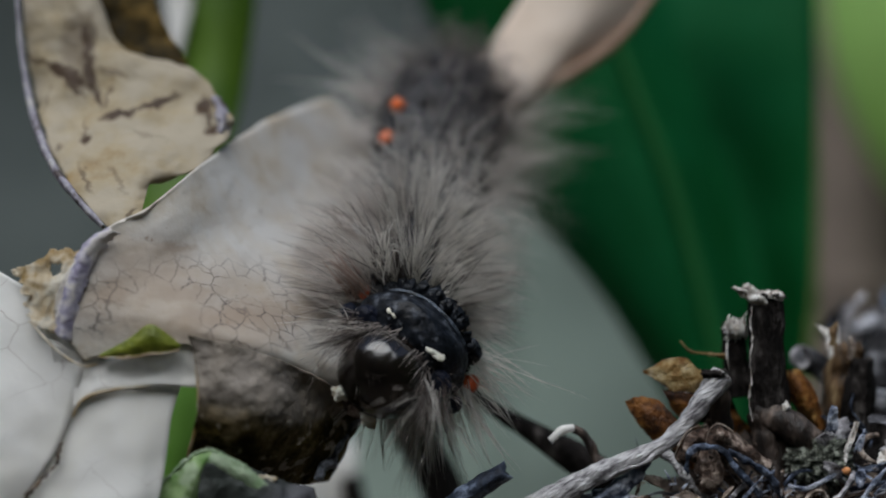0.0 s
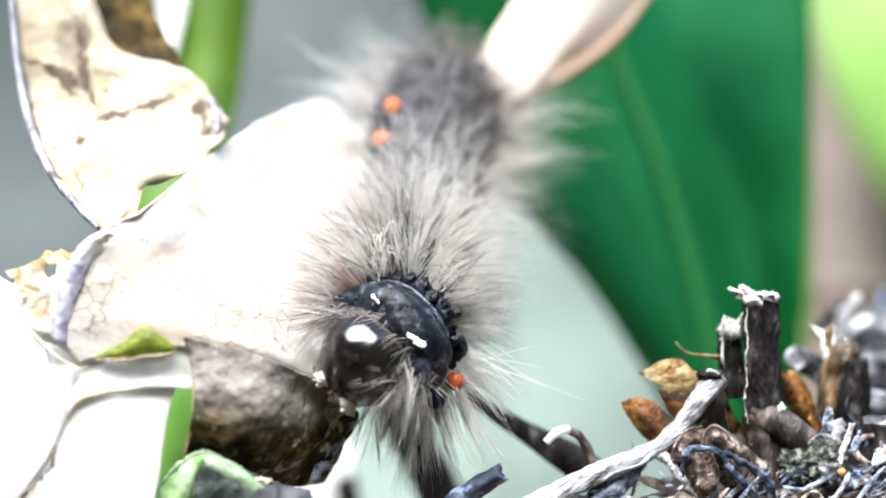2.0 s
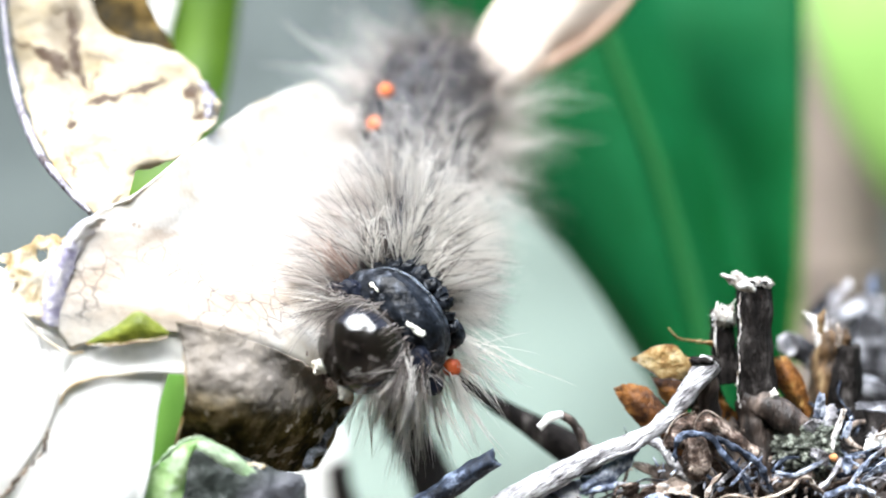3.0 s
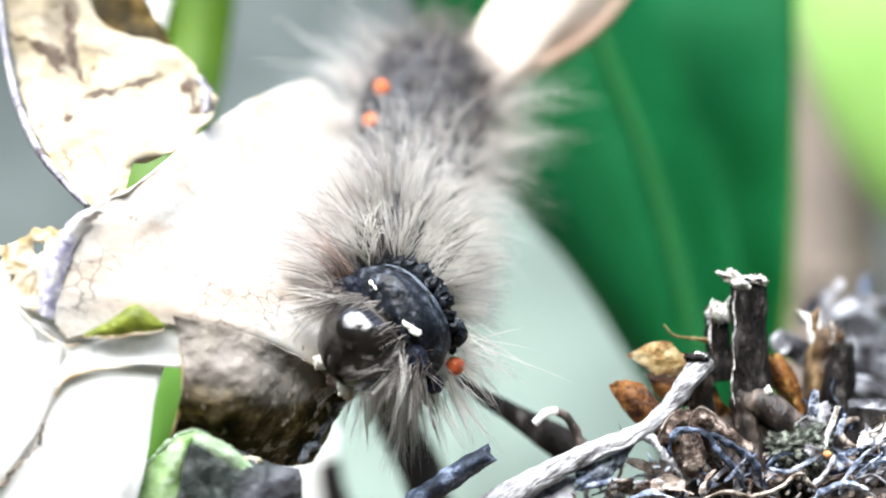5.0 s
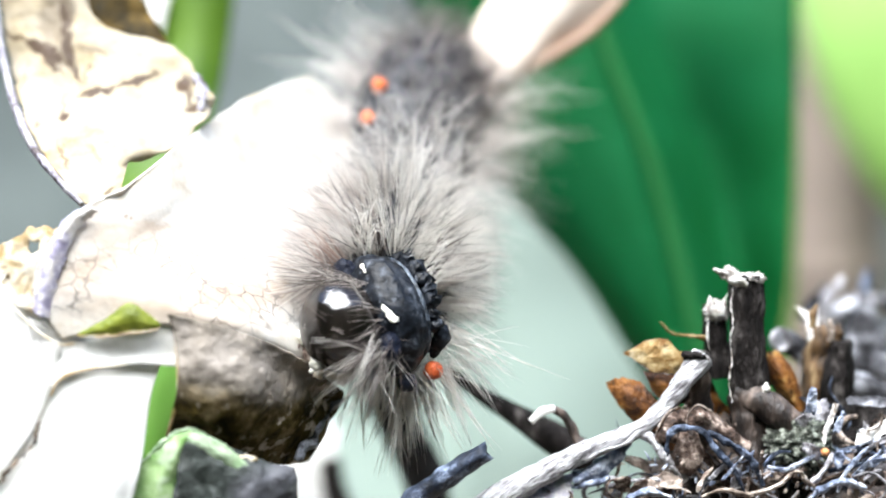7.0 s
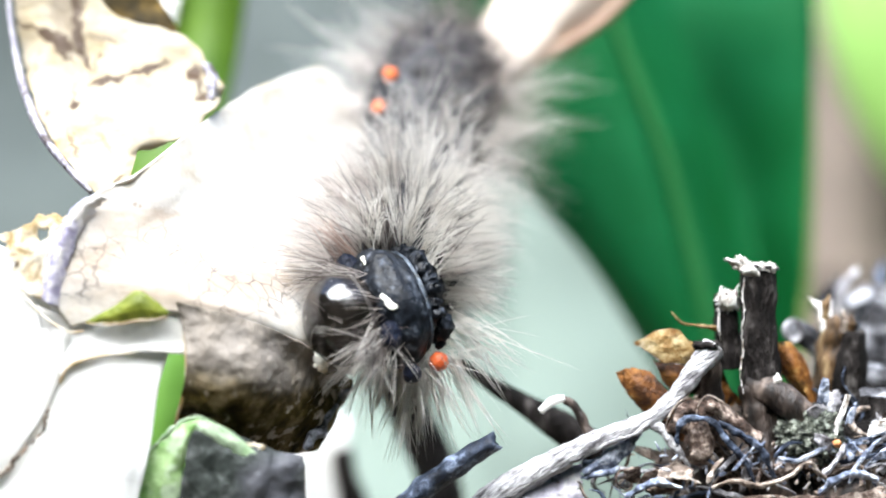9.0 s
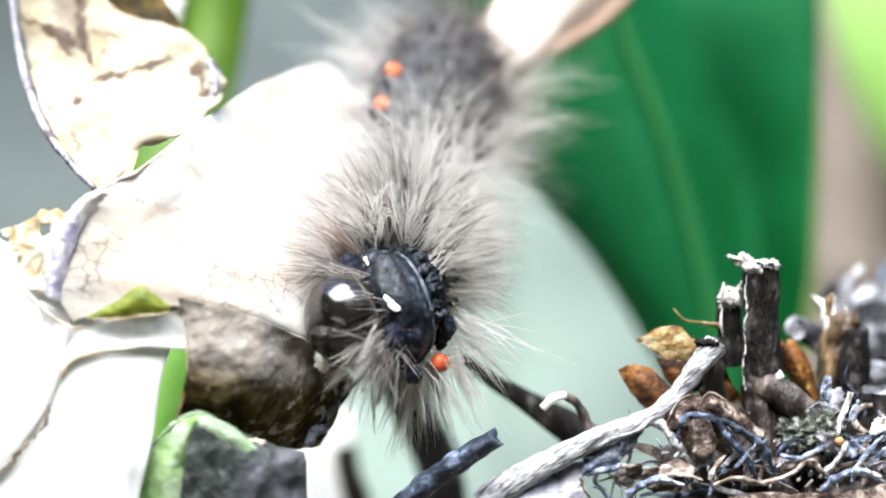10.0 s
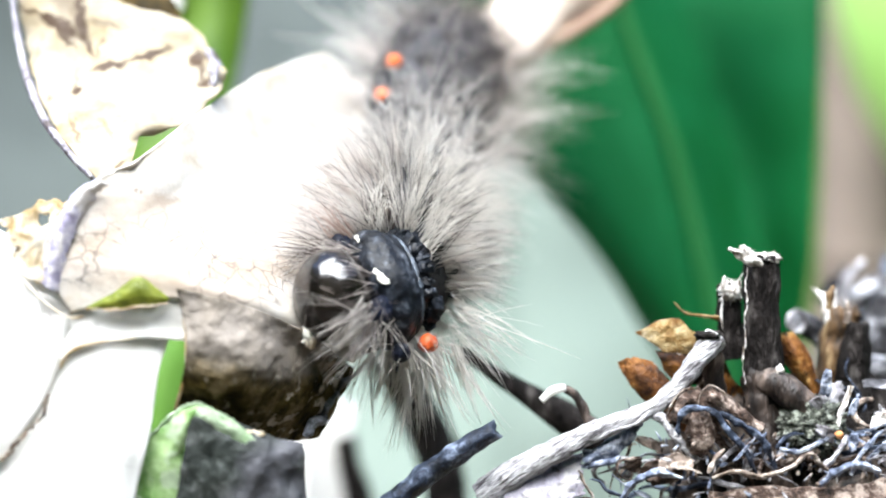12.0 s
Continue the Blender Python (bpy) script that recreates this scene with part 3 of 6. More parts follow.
def background():
    t = plant_leaf("broad_leaf", [
        [(-2.73, 66, 17.56), (0.57, 66, 10.59), (2.88, 66, 5.18), (5.01, 66, 2.13), (7.14, 66, -0.22), (9.17, 66, -2.76), (11.34, 66, -6.12), (13.40, 66, -9.80), (20, 72, -300)],
        [(2.79, 64, 17.08), (5.21, 64, 10.62), (6.99, 64, 6.46), (8.75, 64, 2.91), (10.36, 64, -0.18), (11.71, 64, -2.97), (13.10, 64, -6.13), (14.41, 64, -9.49), (21, 72, -300)],
        [(8.28, 64.5, 17.29), (9.78, 64.5, 11.08), (11.09, 64.5, 7.66), (12.56, 64.5, 3.92), (13.73, 64.5, -0.14), (14.57, 64.5, -3.27), (15.31, 64.5, -6.40), (15.93, 64.5, -9.54), (22, 72, -300)],
        [(13.02, 70, 18.86), (14.56, 70, 12.12), (16.03, 70.5, 8.47), (17.66, 71, 4.42), (18.77, 71, -0.05), (19.32, 70.5, -3.48), (19.52, 70, -6.87), (19.58, 69.5, -10.22), (23, 72, -300)],
        [(21.62, 67, 18.14), (21.68, 67, 11.67), (21.68, 67, 8.11), (21.69, 67, 4.21), (21.61, 67, -0.02), (21.51, 67, -3.29), (21.18, 67, -6.56), (20.78, 67, -9.84), (24, 72, -300)]],
        DEEP_GREEN, "deep green broad leaf with a lighter midrib", seed=2, wob=0.25, freq=0.12, thick=0.35, nu=60, nv=30, rib=[0.35, 0.45, 0.55, 0.6, 0.65, 0.8])
    part("blade_edge", tube(Geo(), [(21.68, 67, 11.67), (21.68, 67, 8.11), (21.69, 67, 4.21), (21.61, 67, -0.02), (21.51, 67, -3.29), (21.18, 67, -6.56), (20.78, 67, -9.84)],
                            [0.1, 0.15, 0.2, 0.24, 0.26, 0.3, 0.34], 8, 40), EDGE_GREEN, t, "yellowed edge")
    plant_leaf("pale_leaf", [
        [(-4.09, 190, 27.07), (-13.4, 190, 10.33), (-18.98, 190, -14.79), (-17.12, 190, -61.31), (-8, 200, -300)],
        [(8.46, 180, 37.1), (9.34, 180, 16.83), (8.46, 180, -14.01), (8.46, 180, -58.08), (0, 200, -300)],
        [(34.05, 190, 35.44), (43.35, 190, 17.77), (44.28, 190, -14.79), (38.7, 190, -61.31), (8, 200, -300)]],
        PALE_GREEN, "pale green leaf out of focus behind the caterpillar", seed=5, freq=0.02, wob=3, rib=[0.5, 0.8, 1.2], rib_mat=PALE_GREEN)
    plant_leaf("lime_leaf", [
        [(72.3, 220, 101.36), (71.4, 220, 58.27), (75.1, 220, 31.35), (84.5, 220, 11.96), (99.5, 220, -8.51), (109.44, 220, -70.98), (130, 240, -300)],
        [(94.18, 210, 96.75), (94.18, 210, 55.63), (96.24, 210, 29.92), (100.35, 210, 14.5), (104.46, 210, -8.12), (109.61, 210, -67.76), (134, 240, -300)],
        [(125.6, 220, 101.36), (125.6, 220, 58.27), (125.6, 220, 31.35), (125.6, 220, 15.19), (125.6, 220, -8.51), (120.21, 220, -70.98), (138, 240, -300)]],
        LIME, "bright lime green leaf out of focus", seed=8, freq=0.02, wob=2, rib=[0.8, 1.2, 2.0], rib_mat=LIME)
    plant_leaf("bleached_leaf", [
        [(-9.84, 64, -10.47), (-9.23, 62, -10.9), (-9.22, 60, -14.95), (-9.36, 59, -20.48), (-20, 62, -300)], [(-6.91, 63, -10.46), (-6.74, 61.5, -10.81), (-6.67, 59.5, -14.83), (-6.99, 58.5, -20.31), (-18, 62, -300)],
        [(-4.64, 64, -10.78), (-4.61, 62, -10.9), (-4.67, 60, -14.95), (-4.88, 59, -20.48), (-16, 62, -300)]], PALE, "bleached white leaf out of focus under the caterpillar", seed=12, freq=0.1, rib=[0.3, 0.3, 0.4], rib_mat=PALE)
    t = thing("plant_stem", (115, 260, -300), "taupe brown woody plant stem out of focus", "stem")
    part("stalk", tube(Geo(), [(118, 260, -300), (94.97, 260, -58.43), (93.69, 260, 5.22), (91.15, 260, 119.79)], [12, 12, 11, 10], 16, 30, 0.06, 0.1), TAUPE, t)
    part("leaf_scar", tube(Geo(), [(94.33, 260, -10.06), (94.08, 260, -6.24)], [12.6, 12.6], 18, 6, 0.08, 0.1), TAUPE, t, "ringed leaf scar")
    # green blade that passes behind the dead leaf
    t = thing("grass_blade", (-12.94, 54.6, -28.31), "fresh green grass blade behind the dead leaf", "grass")
    part("blade", sheet(Geo(), [
        [(-13.73, 61.1, 17.98), (-14.02, 59.8, 8.52), (-15.66, 57.2, 1.15), (-14.2, 55.9, -7.09), (-14.94, 54.6, -13.61), (-26, 57, -300)],
        [(-11.34, 60.3, 17.74), (-11.81, 59, 8.41), (-13.37, 56.4, 1.13), (-12.52, 55.1, -6.99), (-13.01, 53.8, -13.41), (-25, 57, -300)],
        [(-9.54, 61.1, 17.98), (-10.31, 59.8, 8.52), (-11.45, 57.2, 1.15), (-11.28, 55.9, -7.09), (-11.6, 54.6, -13.61), (-24, 57, -300)]], 60, 12, 0.25, 0.2, 0.2, 4), GREEN, t)
    # Added over the lower blade to paint it as lit from behind.
    part("sheath", sheet(Geo(), [
        [(-14.21, 51, -4.97), (-13.68, 50, -6.83), (-13.79, 49.5, -9.19), (-14.25, 49, -12.45)], [(-11.85, 50, -4.87), (-11.61, 49, -6.69), (-11.73, 48.5, -9), (-12.08, 48, -12.2)],
        [(-9.96, 51, -4.97), (-10.01, 50, -6.83), (-10.03, 49.5, -9.19), (-10.41, 49, -12.45)]], 30, 12, 0.2, 0.15, 0.3, 9), LIT_BLADE, t, "lower blade again, pale lime in place of light through it")
    # Light on the blade's left edge, added as a white strip.
    part("pale_edge", sheet(Geo(), [
        [(-14.78, 60.5, 17.8), (-14.45, 60, 12.96), (-14.12, 59.6, 10.83), (-14.14, 59.2, 8.72)], [(-12.9, 60, 17.66), (-12.96, 59.6, 12.87), (-13.3, 59.2, 10.75), (-13.79, 58.8, 8.38)]], 30, 8, 0.2, 0.1, 0.2, 6), PALE, t, "lit edge of the blade, put in as a pale strip")
    # tan dead leaf on which the tail rests
    t = thing("dead_leaf_stalk", (10.08, 52, 12.76), "tan dead leaf rolled to a stalk, leaning over the caterpillar", "dead leaf")
    part("rolled_blade", sheet(Geo(), [
        [(1.43, 52, 7.92), (3.72, 52, 11.74), (5.75, 52, 15.3), (7.68, 53, 19.75)],
        [(2.39, 50.8, 5.99), (5.62, 50.8, 9.48), (8.11, 50.8, 13.46), (10.08, 52, 17.85)],
        [(3.3, 51.5, 6.33), (7.21, 51.5, 8.85), (9.73, 51.5, 11.62), (11.83, 53, 17.67)]], 40, 14, 0.25, 0.2, 0.3, 6), TAN, t)
    part("brown_edge", tube(Geo(), [(3.03, 51.2, 6.42), (5.41, 51.2, 7.67), (7.67, 51.2, 9.18), (9.68, 51.2, 11.68)], [0.22, 0.3, 0.26, 0.15], 8, 20, 0.3, 1.2), TAN_EDGE, t)


# -------- the dead leaf --------
def dead_leaf():
    t = thing("dead_leaf", LEAF_BASE, "curled cream dead leaf with brown stains and torn edges", "dead leaf")
    def lean(rails):
        return [[leaned(p) for p in r] for r in rails]
    part("upper_lobe", sheet(Geo(), lean([
        [(-14.39, 39.3, 10.79), (-13.98, 38.38, 7.72), (-13.34, 37.52, 4.98), (-12.42, 36.81, 2.81), (-11.48, 36.42, 1.62), (-10.53, 36.1, 0.69)],
        [(-13.24, 38.95, 10.7), (-12.31, 37.85, 7.06), (-11.23, 37.05, 4.55), (-10.6, 36.43, 2.69), (-10.22, 36.04, 1.52), (-10.01, 35.75, 0.68)],
        [(-12.68, 39, 10.71), (-10.98, 37.77, 6.68), (-9.35, 37.17, 4.75), (-9.45, 36.48, 2.7), (-9.71, 36.12, 1.61), (-9.75, 35.81, 0.72)],
        [(-12.28, 39.55, 10.86), (-10.67, 38.29, 6.67), (-8.37, 38.09, 6.02), (-6.86, 37.56, 4.34), (-7.25, 37.05, 3.0), (-8.0, 36.95, 2.42), (-9.22, 36.65, 2.19), (-9.39, 36.4, 1.62), (-9.41, 36, 0.76)]]),
        80, 50, 0.07, 0.2, 0.6, 1, 0.03, 12, 0.0, None, 0.03), CREAM, t, "cream lobe with brown stains")
    part("brown_lobe", sheet(Geo(), lean([
        [(-12.49, 39.6, 10.88), (-12.13, 39.4, 8.12), (-11.88, 39.2, 6.74)], [(-11.44, 40, 10.99), (-10.6, 39.8, 8.2), (-9.99, 39.3, 6.47)],
        [(-10.86, 40.4, 11.1), (-9.67, 40, 7.85), (-8.66, 39.4, 6.23)]]), 24, 12, 0.07, 0.2, 0.8, 3), DARK_BROWN, t, "rust brown lobe")
    part("lobe_tip", sheet(Geo(), lean([
        [(-7.63, 37.8, 5.05), (-7.34, 37.3, 4.58), (-7.31, 37.3, 4.04), (-7.42, 37.5, 3.69)], [(-7.33, 37.5, 4.94), (-7.08, 37.1, 4.47), (-7.07, 37.1, 4.01), (-7.25, 37.4, 3.59)],
        [(-7.2, 37.8, 4.79), (-6.9, 37.5, 4.33), (-6.94, 37.5, 3.97), (-7.2, 37.7, 3.53)]]), 22, 14, 0.1, 0.15, 2.0, 5, 0.05), RIM, t, "lilac grey curled tip")
    part("amber_tip", blob(Geo(), leaned((-6.92, 37.3, 4.15)), (0.16, 0.12, 0.22), 14, 10, 0.4, 2, 3), AMBER, t, "amber crumb on the tip")
    part("middle_lobe", sheet(Geo(), [
        [(-9.2, 35.6, 1.1), (-8.3, 37, 2.28), (-7.3, 41.2, 4.05), (-5.94, 46, 5.66), (-4.59, 51, 6.47), (-3.22, 53, 4.7)],
        [(-10.26, 35.16, 0.62), (-8.25, 36.3, 0.82), (-6.67, 39.6, 1.38), (-4.83, 44, 1.64), (-3.31, 47, 1.4), (-1.97, 48, 0.49)],
        [(-11.22, 34.5, -0.66), (-9.16, 35.05, -0.84), (-6.94, 36, -1.04), (-4.79, 38.5, -1.3), (-3.29, 41, -1.99), (-1.96, 42.5, -2.48)],
        [(-11.51, 34.28, -2), (-9.5, 34.39, -1.84), (-7.33, 34.5, -2.18), (-5.22, 35.05, -2.73), (-3.51, 37, -3.79), (-2.15, 38.5, -4.51)],
        [(-10.64, 34.28, -3.37), (-9.1, 34.2, -2.92), (-7.37, 34.28, -2.88), (-5.34, 34.72, -3.38), (-3.82, 36.5, -4.45), (-2.68, 38, -5.19)]],
        90, 60, 0.08, 0.04, 0.5, 11, 0.008, 14, 0.0, None, 0.006), FLESH, t, "cream crackled lobe under the caterpillar")
    hole = np.array((-11.66, 34.45, -0.59))
    part("torn_lobe", sheet(Geo(), [
        [(-13.15, 35.05, -0.57), (-12.33, 34.88, -0.36), (-11.68, 34.88, 0.07), (-10.98, 34.83, 0.02)], [(-12.72, 34.72, -1.17), (-12.01, 34.61, -0.92), (-11.51, 34.61, -0.66), (-11.03, 34.66, -0.49)],
        [(-12.43, 34.5, -1.76), (-11.91, 34.45, -1.67), (-11.47, 34.5, -1.33), (-11.13, 34.55, -1.08)], [(-12.29, 34.39, -2.21), (-11.97, 34.34, -2.42), (-11.67, 34.34, -2.57), (-11.3, 34.34, -2.67)]],
        54, 44, 0.05, 0.12, 1.2, 7, 0.06, 9, 0.2,
        lambda u, v, p: math.hypot(p[0] - hole[0], p[2] - hole[2]) < 0.2 + 0.1 * noise.noise(Vector(p * 5)) or noise.noise(Vector(p * 1.6 + 4)) > 0.68), AMBER, t, "amber shredded lobe")
    # Strip whose lilac is sky light on the lobe's rim, put in as colour.
    part("lilac_band", sheet(Geo(), [
        [(-10.14, 34.88, 0.7), (-10.78, 34.72, 0.22), (-11.1, 34.45, -0.49), (-11.4, 34.28, -1.49), (-11.54, 34.17, -2.41)], [(-9.94, 34.77, 0.56), (-10.47, 34.55, 0.19), (-10.81, 34.28, -0.57), (-11.09, 34.12, -1.57), (-11.24, 34.06, -2.65)],
        [(-9.75, 35.05, 0.46), (-10.15, 34.9, 0.02), (-10.51, 34.62, -0.69), (-10.73, 34.34, -1.66), (-10.97, 34.26, -2.75)]], 60, 16, 0.05, 0.05, 1.5, 51, 0.2, 12), BAND, t, "lilac grey band, sky light put into its colour")
    part("amber_rim", tube(Geo(), [(-12.31, 34.34, -2.14), (-11.8, 34.23, -2.66), (-11.26, 34.12, -3.12), (-10.62, 34.12, -3.46), (-10.26, 34.12, -3.41)], [0.02, 0.035, 0.03, 0.04, 0.02], 6, 40, 0.5, 3), AMBER, t, "amber rim")
    part("rolled_edge", tube(Geo(), lean([[(-14.32, 38.7, 10.74), (-13.91, 37.8, 7.68), (-13.27, 36.95, 4.95), (-12.35, 36.25, 2.8), (-11.42, 35.85, 1.61), (-10.48, 35.6, 0.69)]])[0],
                             [0.1, 0.15, 0.19, 0.23, 0.2, 0.12], 10, 90, 0.35, 1.6, 1, flat=0.6), RIM, t, "rolled edge, lilac grey in place of sky light")
    part("green_curl", sheet(Geo(), [
        [(-10.17, 34.2, -3.15), (-9.32, 34, -2.70), (-8.59, 33.9, -2.22), (-8.15, 33.95, -2.48), (-7.76, 34.1, -2.83)],
        [(-10.14, 34.1, -3.18), (-9.24, 33.85, -2.90), (-8.54, 33.75, -2.67), (-8.12, 33.85, -2.77), (-7.74, 34.05, -2.89)],
        [(-10.15, 34.15, -3.23), (-9.23, 33.95, -3.15), (-8.58, 33.9, -3.08), (-8.15, 33.95, -3.04), (-7.79, 34.1, -2.96)]], 30, 10, 0.05, 0.03, 1.5, 3), OLIVE, t, "olive green curled edge")
    part("curl_rim", tube(Geo(), wiggle([(-10.16, 34.05, -3.19), (-9.20, 33.85, -3.18), (-8.55, 33.8, -3.08), (-8.12, 33.85, -3.05), (-7.76, 34, -2.96)], 40, 0.03, 5), [0.015, 0.03, 0.035, 0.02], 6, 50, 0.5, 3), AMBER, t, "amber rim")
    part("lower_fold", sheet(Geo(), [
        [(-11.75, 34.5, -2.69), (-10.03, 34.4, -3.3), (-8.67, 34.4, -3.01), (-7.33, 34.5, -2.79)], [(-11.55, 34.5, -3.87), (-10.17, 34.39, -3.82), (-8.65, 34.39, -3.6), (-7.2, 34.45, -3.56)],
        [(-11.09, 34.3, -4.93), (-10.41, 34.22, -4.29), (-8.81, 34.25, -4.05), (-7.1, 34.3, -4.12)]], 40, 14, 0.06, 0.1, 1.0, 13), PALE, t, "bleached folded strip")
    part("strip_rim", tube(Geo(), [(-10.98, 34.24, -4.97), (-10.74, 34.2, -4.52), (-10.04, 34.15, -4.21), (-8.67, 34.18, -4.04)], [0.03, 0.05, 0.045, 0.02], 6, 30, 0.4, 3), AMBER, t, "amber rim")
    part("lower_lobe", sheet(Geo(), [
        [(-12.1, 34.75, -3.37), (-12.49, 34.5, -5.02), (-14.4, 34.45, -6.9), (-15.6, 34.2, -8.8), (-16.4, 34.1, -10.8)], [(-9.84, 34.6, -3.35), (-9.67, 34.25, -4.66), (-9.66, 33.8, -6.6), (-9.88, 33.4, -8.49), (-10.1, 33.2, -10.8)],
        [(-7.7, 34.75, -3.55), (-8.05, 34.4, -4.85), (-8.25, 34.1, -6.66), (-8.6, 33.8, -8.56), (-8.85, 33.7, -10.8)]], 40, 20, 0.07, 0.12, 0.6, 17), PALE, t, "bleached lower lobe")
    part("left_lobe", sheet(Geo(), [
        [(-16.92, 36.6, 1.27), (-16.71, 35.4, -2.76), (-16.24, 34.4, -6.05), (-15.86, 33.6, -8.54)], [(-14.44, 35.8, -0.25), (-13.7, 34.8, -2.71), (-13.68, 33.9, -5.63), (-13.76, 33.3, -8.46)],
        [(-11.3, 34.6, -1.9), (-10.7, 34.5, -3.2), (-10.95, 34.35, -4.65), (-11.39, 34, -5.98), (-12.54, 33.75, -7.67)]], 50, 24, 0.07, 0.1, 0.6, 19, 0.015, 16), PALE, t, "bleached lobe with a cracked edge")
    part("cracked_edge", tube(Geo(), wiggle([(-11.22, 33.96, -5.67), (-11.28, 33.88, -5.96), (-11.36, 33.83, -6.31), (-11.78, 33.78, -6.76), (-12.19, 33.68, -7.32), (-12.73, 33.6, -7.8)], 60, 0.12, 3), [0.012, 0.05, 0.035, 0.045, 0.05, 0.02], 7, 90, 0.9, 6, 5), CRACK, t, "brown cracked edge")
    # Its lit upper part is painted by the patches in BROWN_FOLD.
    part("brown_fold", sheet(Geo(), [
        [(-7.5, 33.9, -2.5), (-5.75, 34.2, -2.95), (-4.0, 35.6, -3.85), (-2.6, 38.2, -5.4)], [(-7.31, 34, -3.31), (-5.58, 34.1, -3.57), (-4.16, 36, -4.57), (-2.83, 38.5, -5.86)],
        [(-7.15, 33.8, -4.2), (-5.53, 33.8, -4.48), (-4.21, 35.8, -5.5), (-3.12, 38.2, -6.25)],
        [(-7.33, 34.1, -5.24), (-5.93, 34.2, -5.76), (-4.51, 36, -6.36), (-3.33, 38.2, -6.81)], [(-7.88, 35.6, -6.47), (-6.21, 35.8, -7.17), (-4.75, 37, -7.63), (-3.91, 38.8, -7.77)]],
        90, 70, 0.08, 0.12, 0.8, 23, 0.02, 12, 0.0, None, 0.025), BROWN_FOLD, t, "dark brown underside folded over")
    part("fold_edge", tube(Geo(), [(-2.71, 38.4, -5.58), (-3.31, 37.8, -6.18), (-3.64, 37.4, -6.85), (-4.06, 37, -7.41)], [0.1, 0.16, 0.2, 0.12], 9, 60, 0.9, 3, 3), GREY_EDGE, t, "blue-grey glossy edge")
    part("fold_rim", tube(Geo(), [(-7.43, 34.34, -2.84), (-7.18, 33.95, -4.14), (-7.21, 33.95, -4.97), (-7.64, 34.5, -6.2)], [0.05, 0.07, 0.07, 0.04], 6, 30, 0.3, 3), AMBER, t, "pale rim")
    part("grey_curl", sheet(Geo(), [
        [(-7.45, 34.28, -6.16), (-6.42, 34.17, -6.11), (-5.11, 34.34, -6.84), (-3.94, 34.72, -7.26)], [(-7.16, 33.84, -6.78), (-6.01, 33.73, -6.92), (-4.89, 33.95, -7.3), (-3.78, 34.5, -7.75)],
        [(-7.57, 34.06, -9.32), (-6.05, 33.95, -9.29), (-4.75, 34.17, -9.35), (-3.63, 34.61, -9.47)]], 40, 20, 0.08, 0.3, 0.9, 29, 0, 9, 0, None, 0.08), MOSS, t, "grey-green mouldy curl")
    part("green_curl", sheet(Geo(), [
        [(-8.95, 34.6, -9.9), (-8.65, 34.4, -7.35), (-8.04, 34.28, -6.7), (-7.34, 34.17, -6.11), (-6.82, 34.06, -5.95), (-6.4, 34.06, -6.15)],
        [(-8.35, 34.3, -9.9), (-8.0, 34.1, -8.0), (-7.64, 34.01, -7.31), (-7.22, 33.84, -6.53), (-6.85, 33.95, -6.1), (-6.33, 34.12, -6.25)],
        [(-7.62, 34.28, -9.9), (-7.42, 34.15, -8.6), (-7.32, 34.06, -7.65), (-7.18, 33.95, -6.8), (-6.96, 34.17, -6.31), (-6.61, 34.28, -6.33)]], 40, 12, 0.06, 0.08, 1.2, 31), LEAF_GREEN, t, "green curled lower edge")
    part("curl_rim", tube(Geo(), wiggle([(-8.67, 34.3, -7.24), (-8.02, 34.2, -6.65), (-7.33, 34.1, -6.06), (-6.81, 34, -5.91), (-6.36, 34, -6.14), (-5.75, 34.15, -6.44)], 50, 0.05, 8), [0.03, 0.05, 0.06, 0.05, 0.04, 0.015], 7, 60, 0.6, 3), MINT, t, "pale mint rim")
    part("mint_lip", sheet(Geo(), [[(-6.81, 33.95, -5.96), (-6.04, 33.9, -6.19), (-5.37, 33.9, -6.68), (-5.05, 33.95, -7.06)], [(-6.87, 33.85, -6.14), (-6.15, 33.8, -6.42), (-5.52, 33.8, -6.84), (-5.23, 33.85, -7.15)], [(-6.93, 33.9, -6.35), (-6.29, 33.85, -6.63), (-5.72, 33.85, -7.02), (-5.43, 33.9, -7.24)]], 30, 12, 0.05, 0.06, 1.4, 33, 0.06, 9, 0.1, None, 0.02), MINT, t, "pale mint folded lip")
    part("rust_fleck", blob(Geo(), (-5.21, 34.1, -6.83), (0.3, 0.12, 0.14), 14, 10, 0.5, 3, 2), AMBER, t, "amber fleck")
    part("petiole", tube(Geo(), [(-6.07, 35, -7.01), (-6.06, 36, -9.85), (-10, 42, -120), (-6, 46, -300)], [0.7, 0.8, 1.2, 1.6], 10, 40, 0.2, 0.5), HUSK, t, "brown withered stalk")
    return t


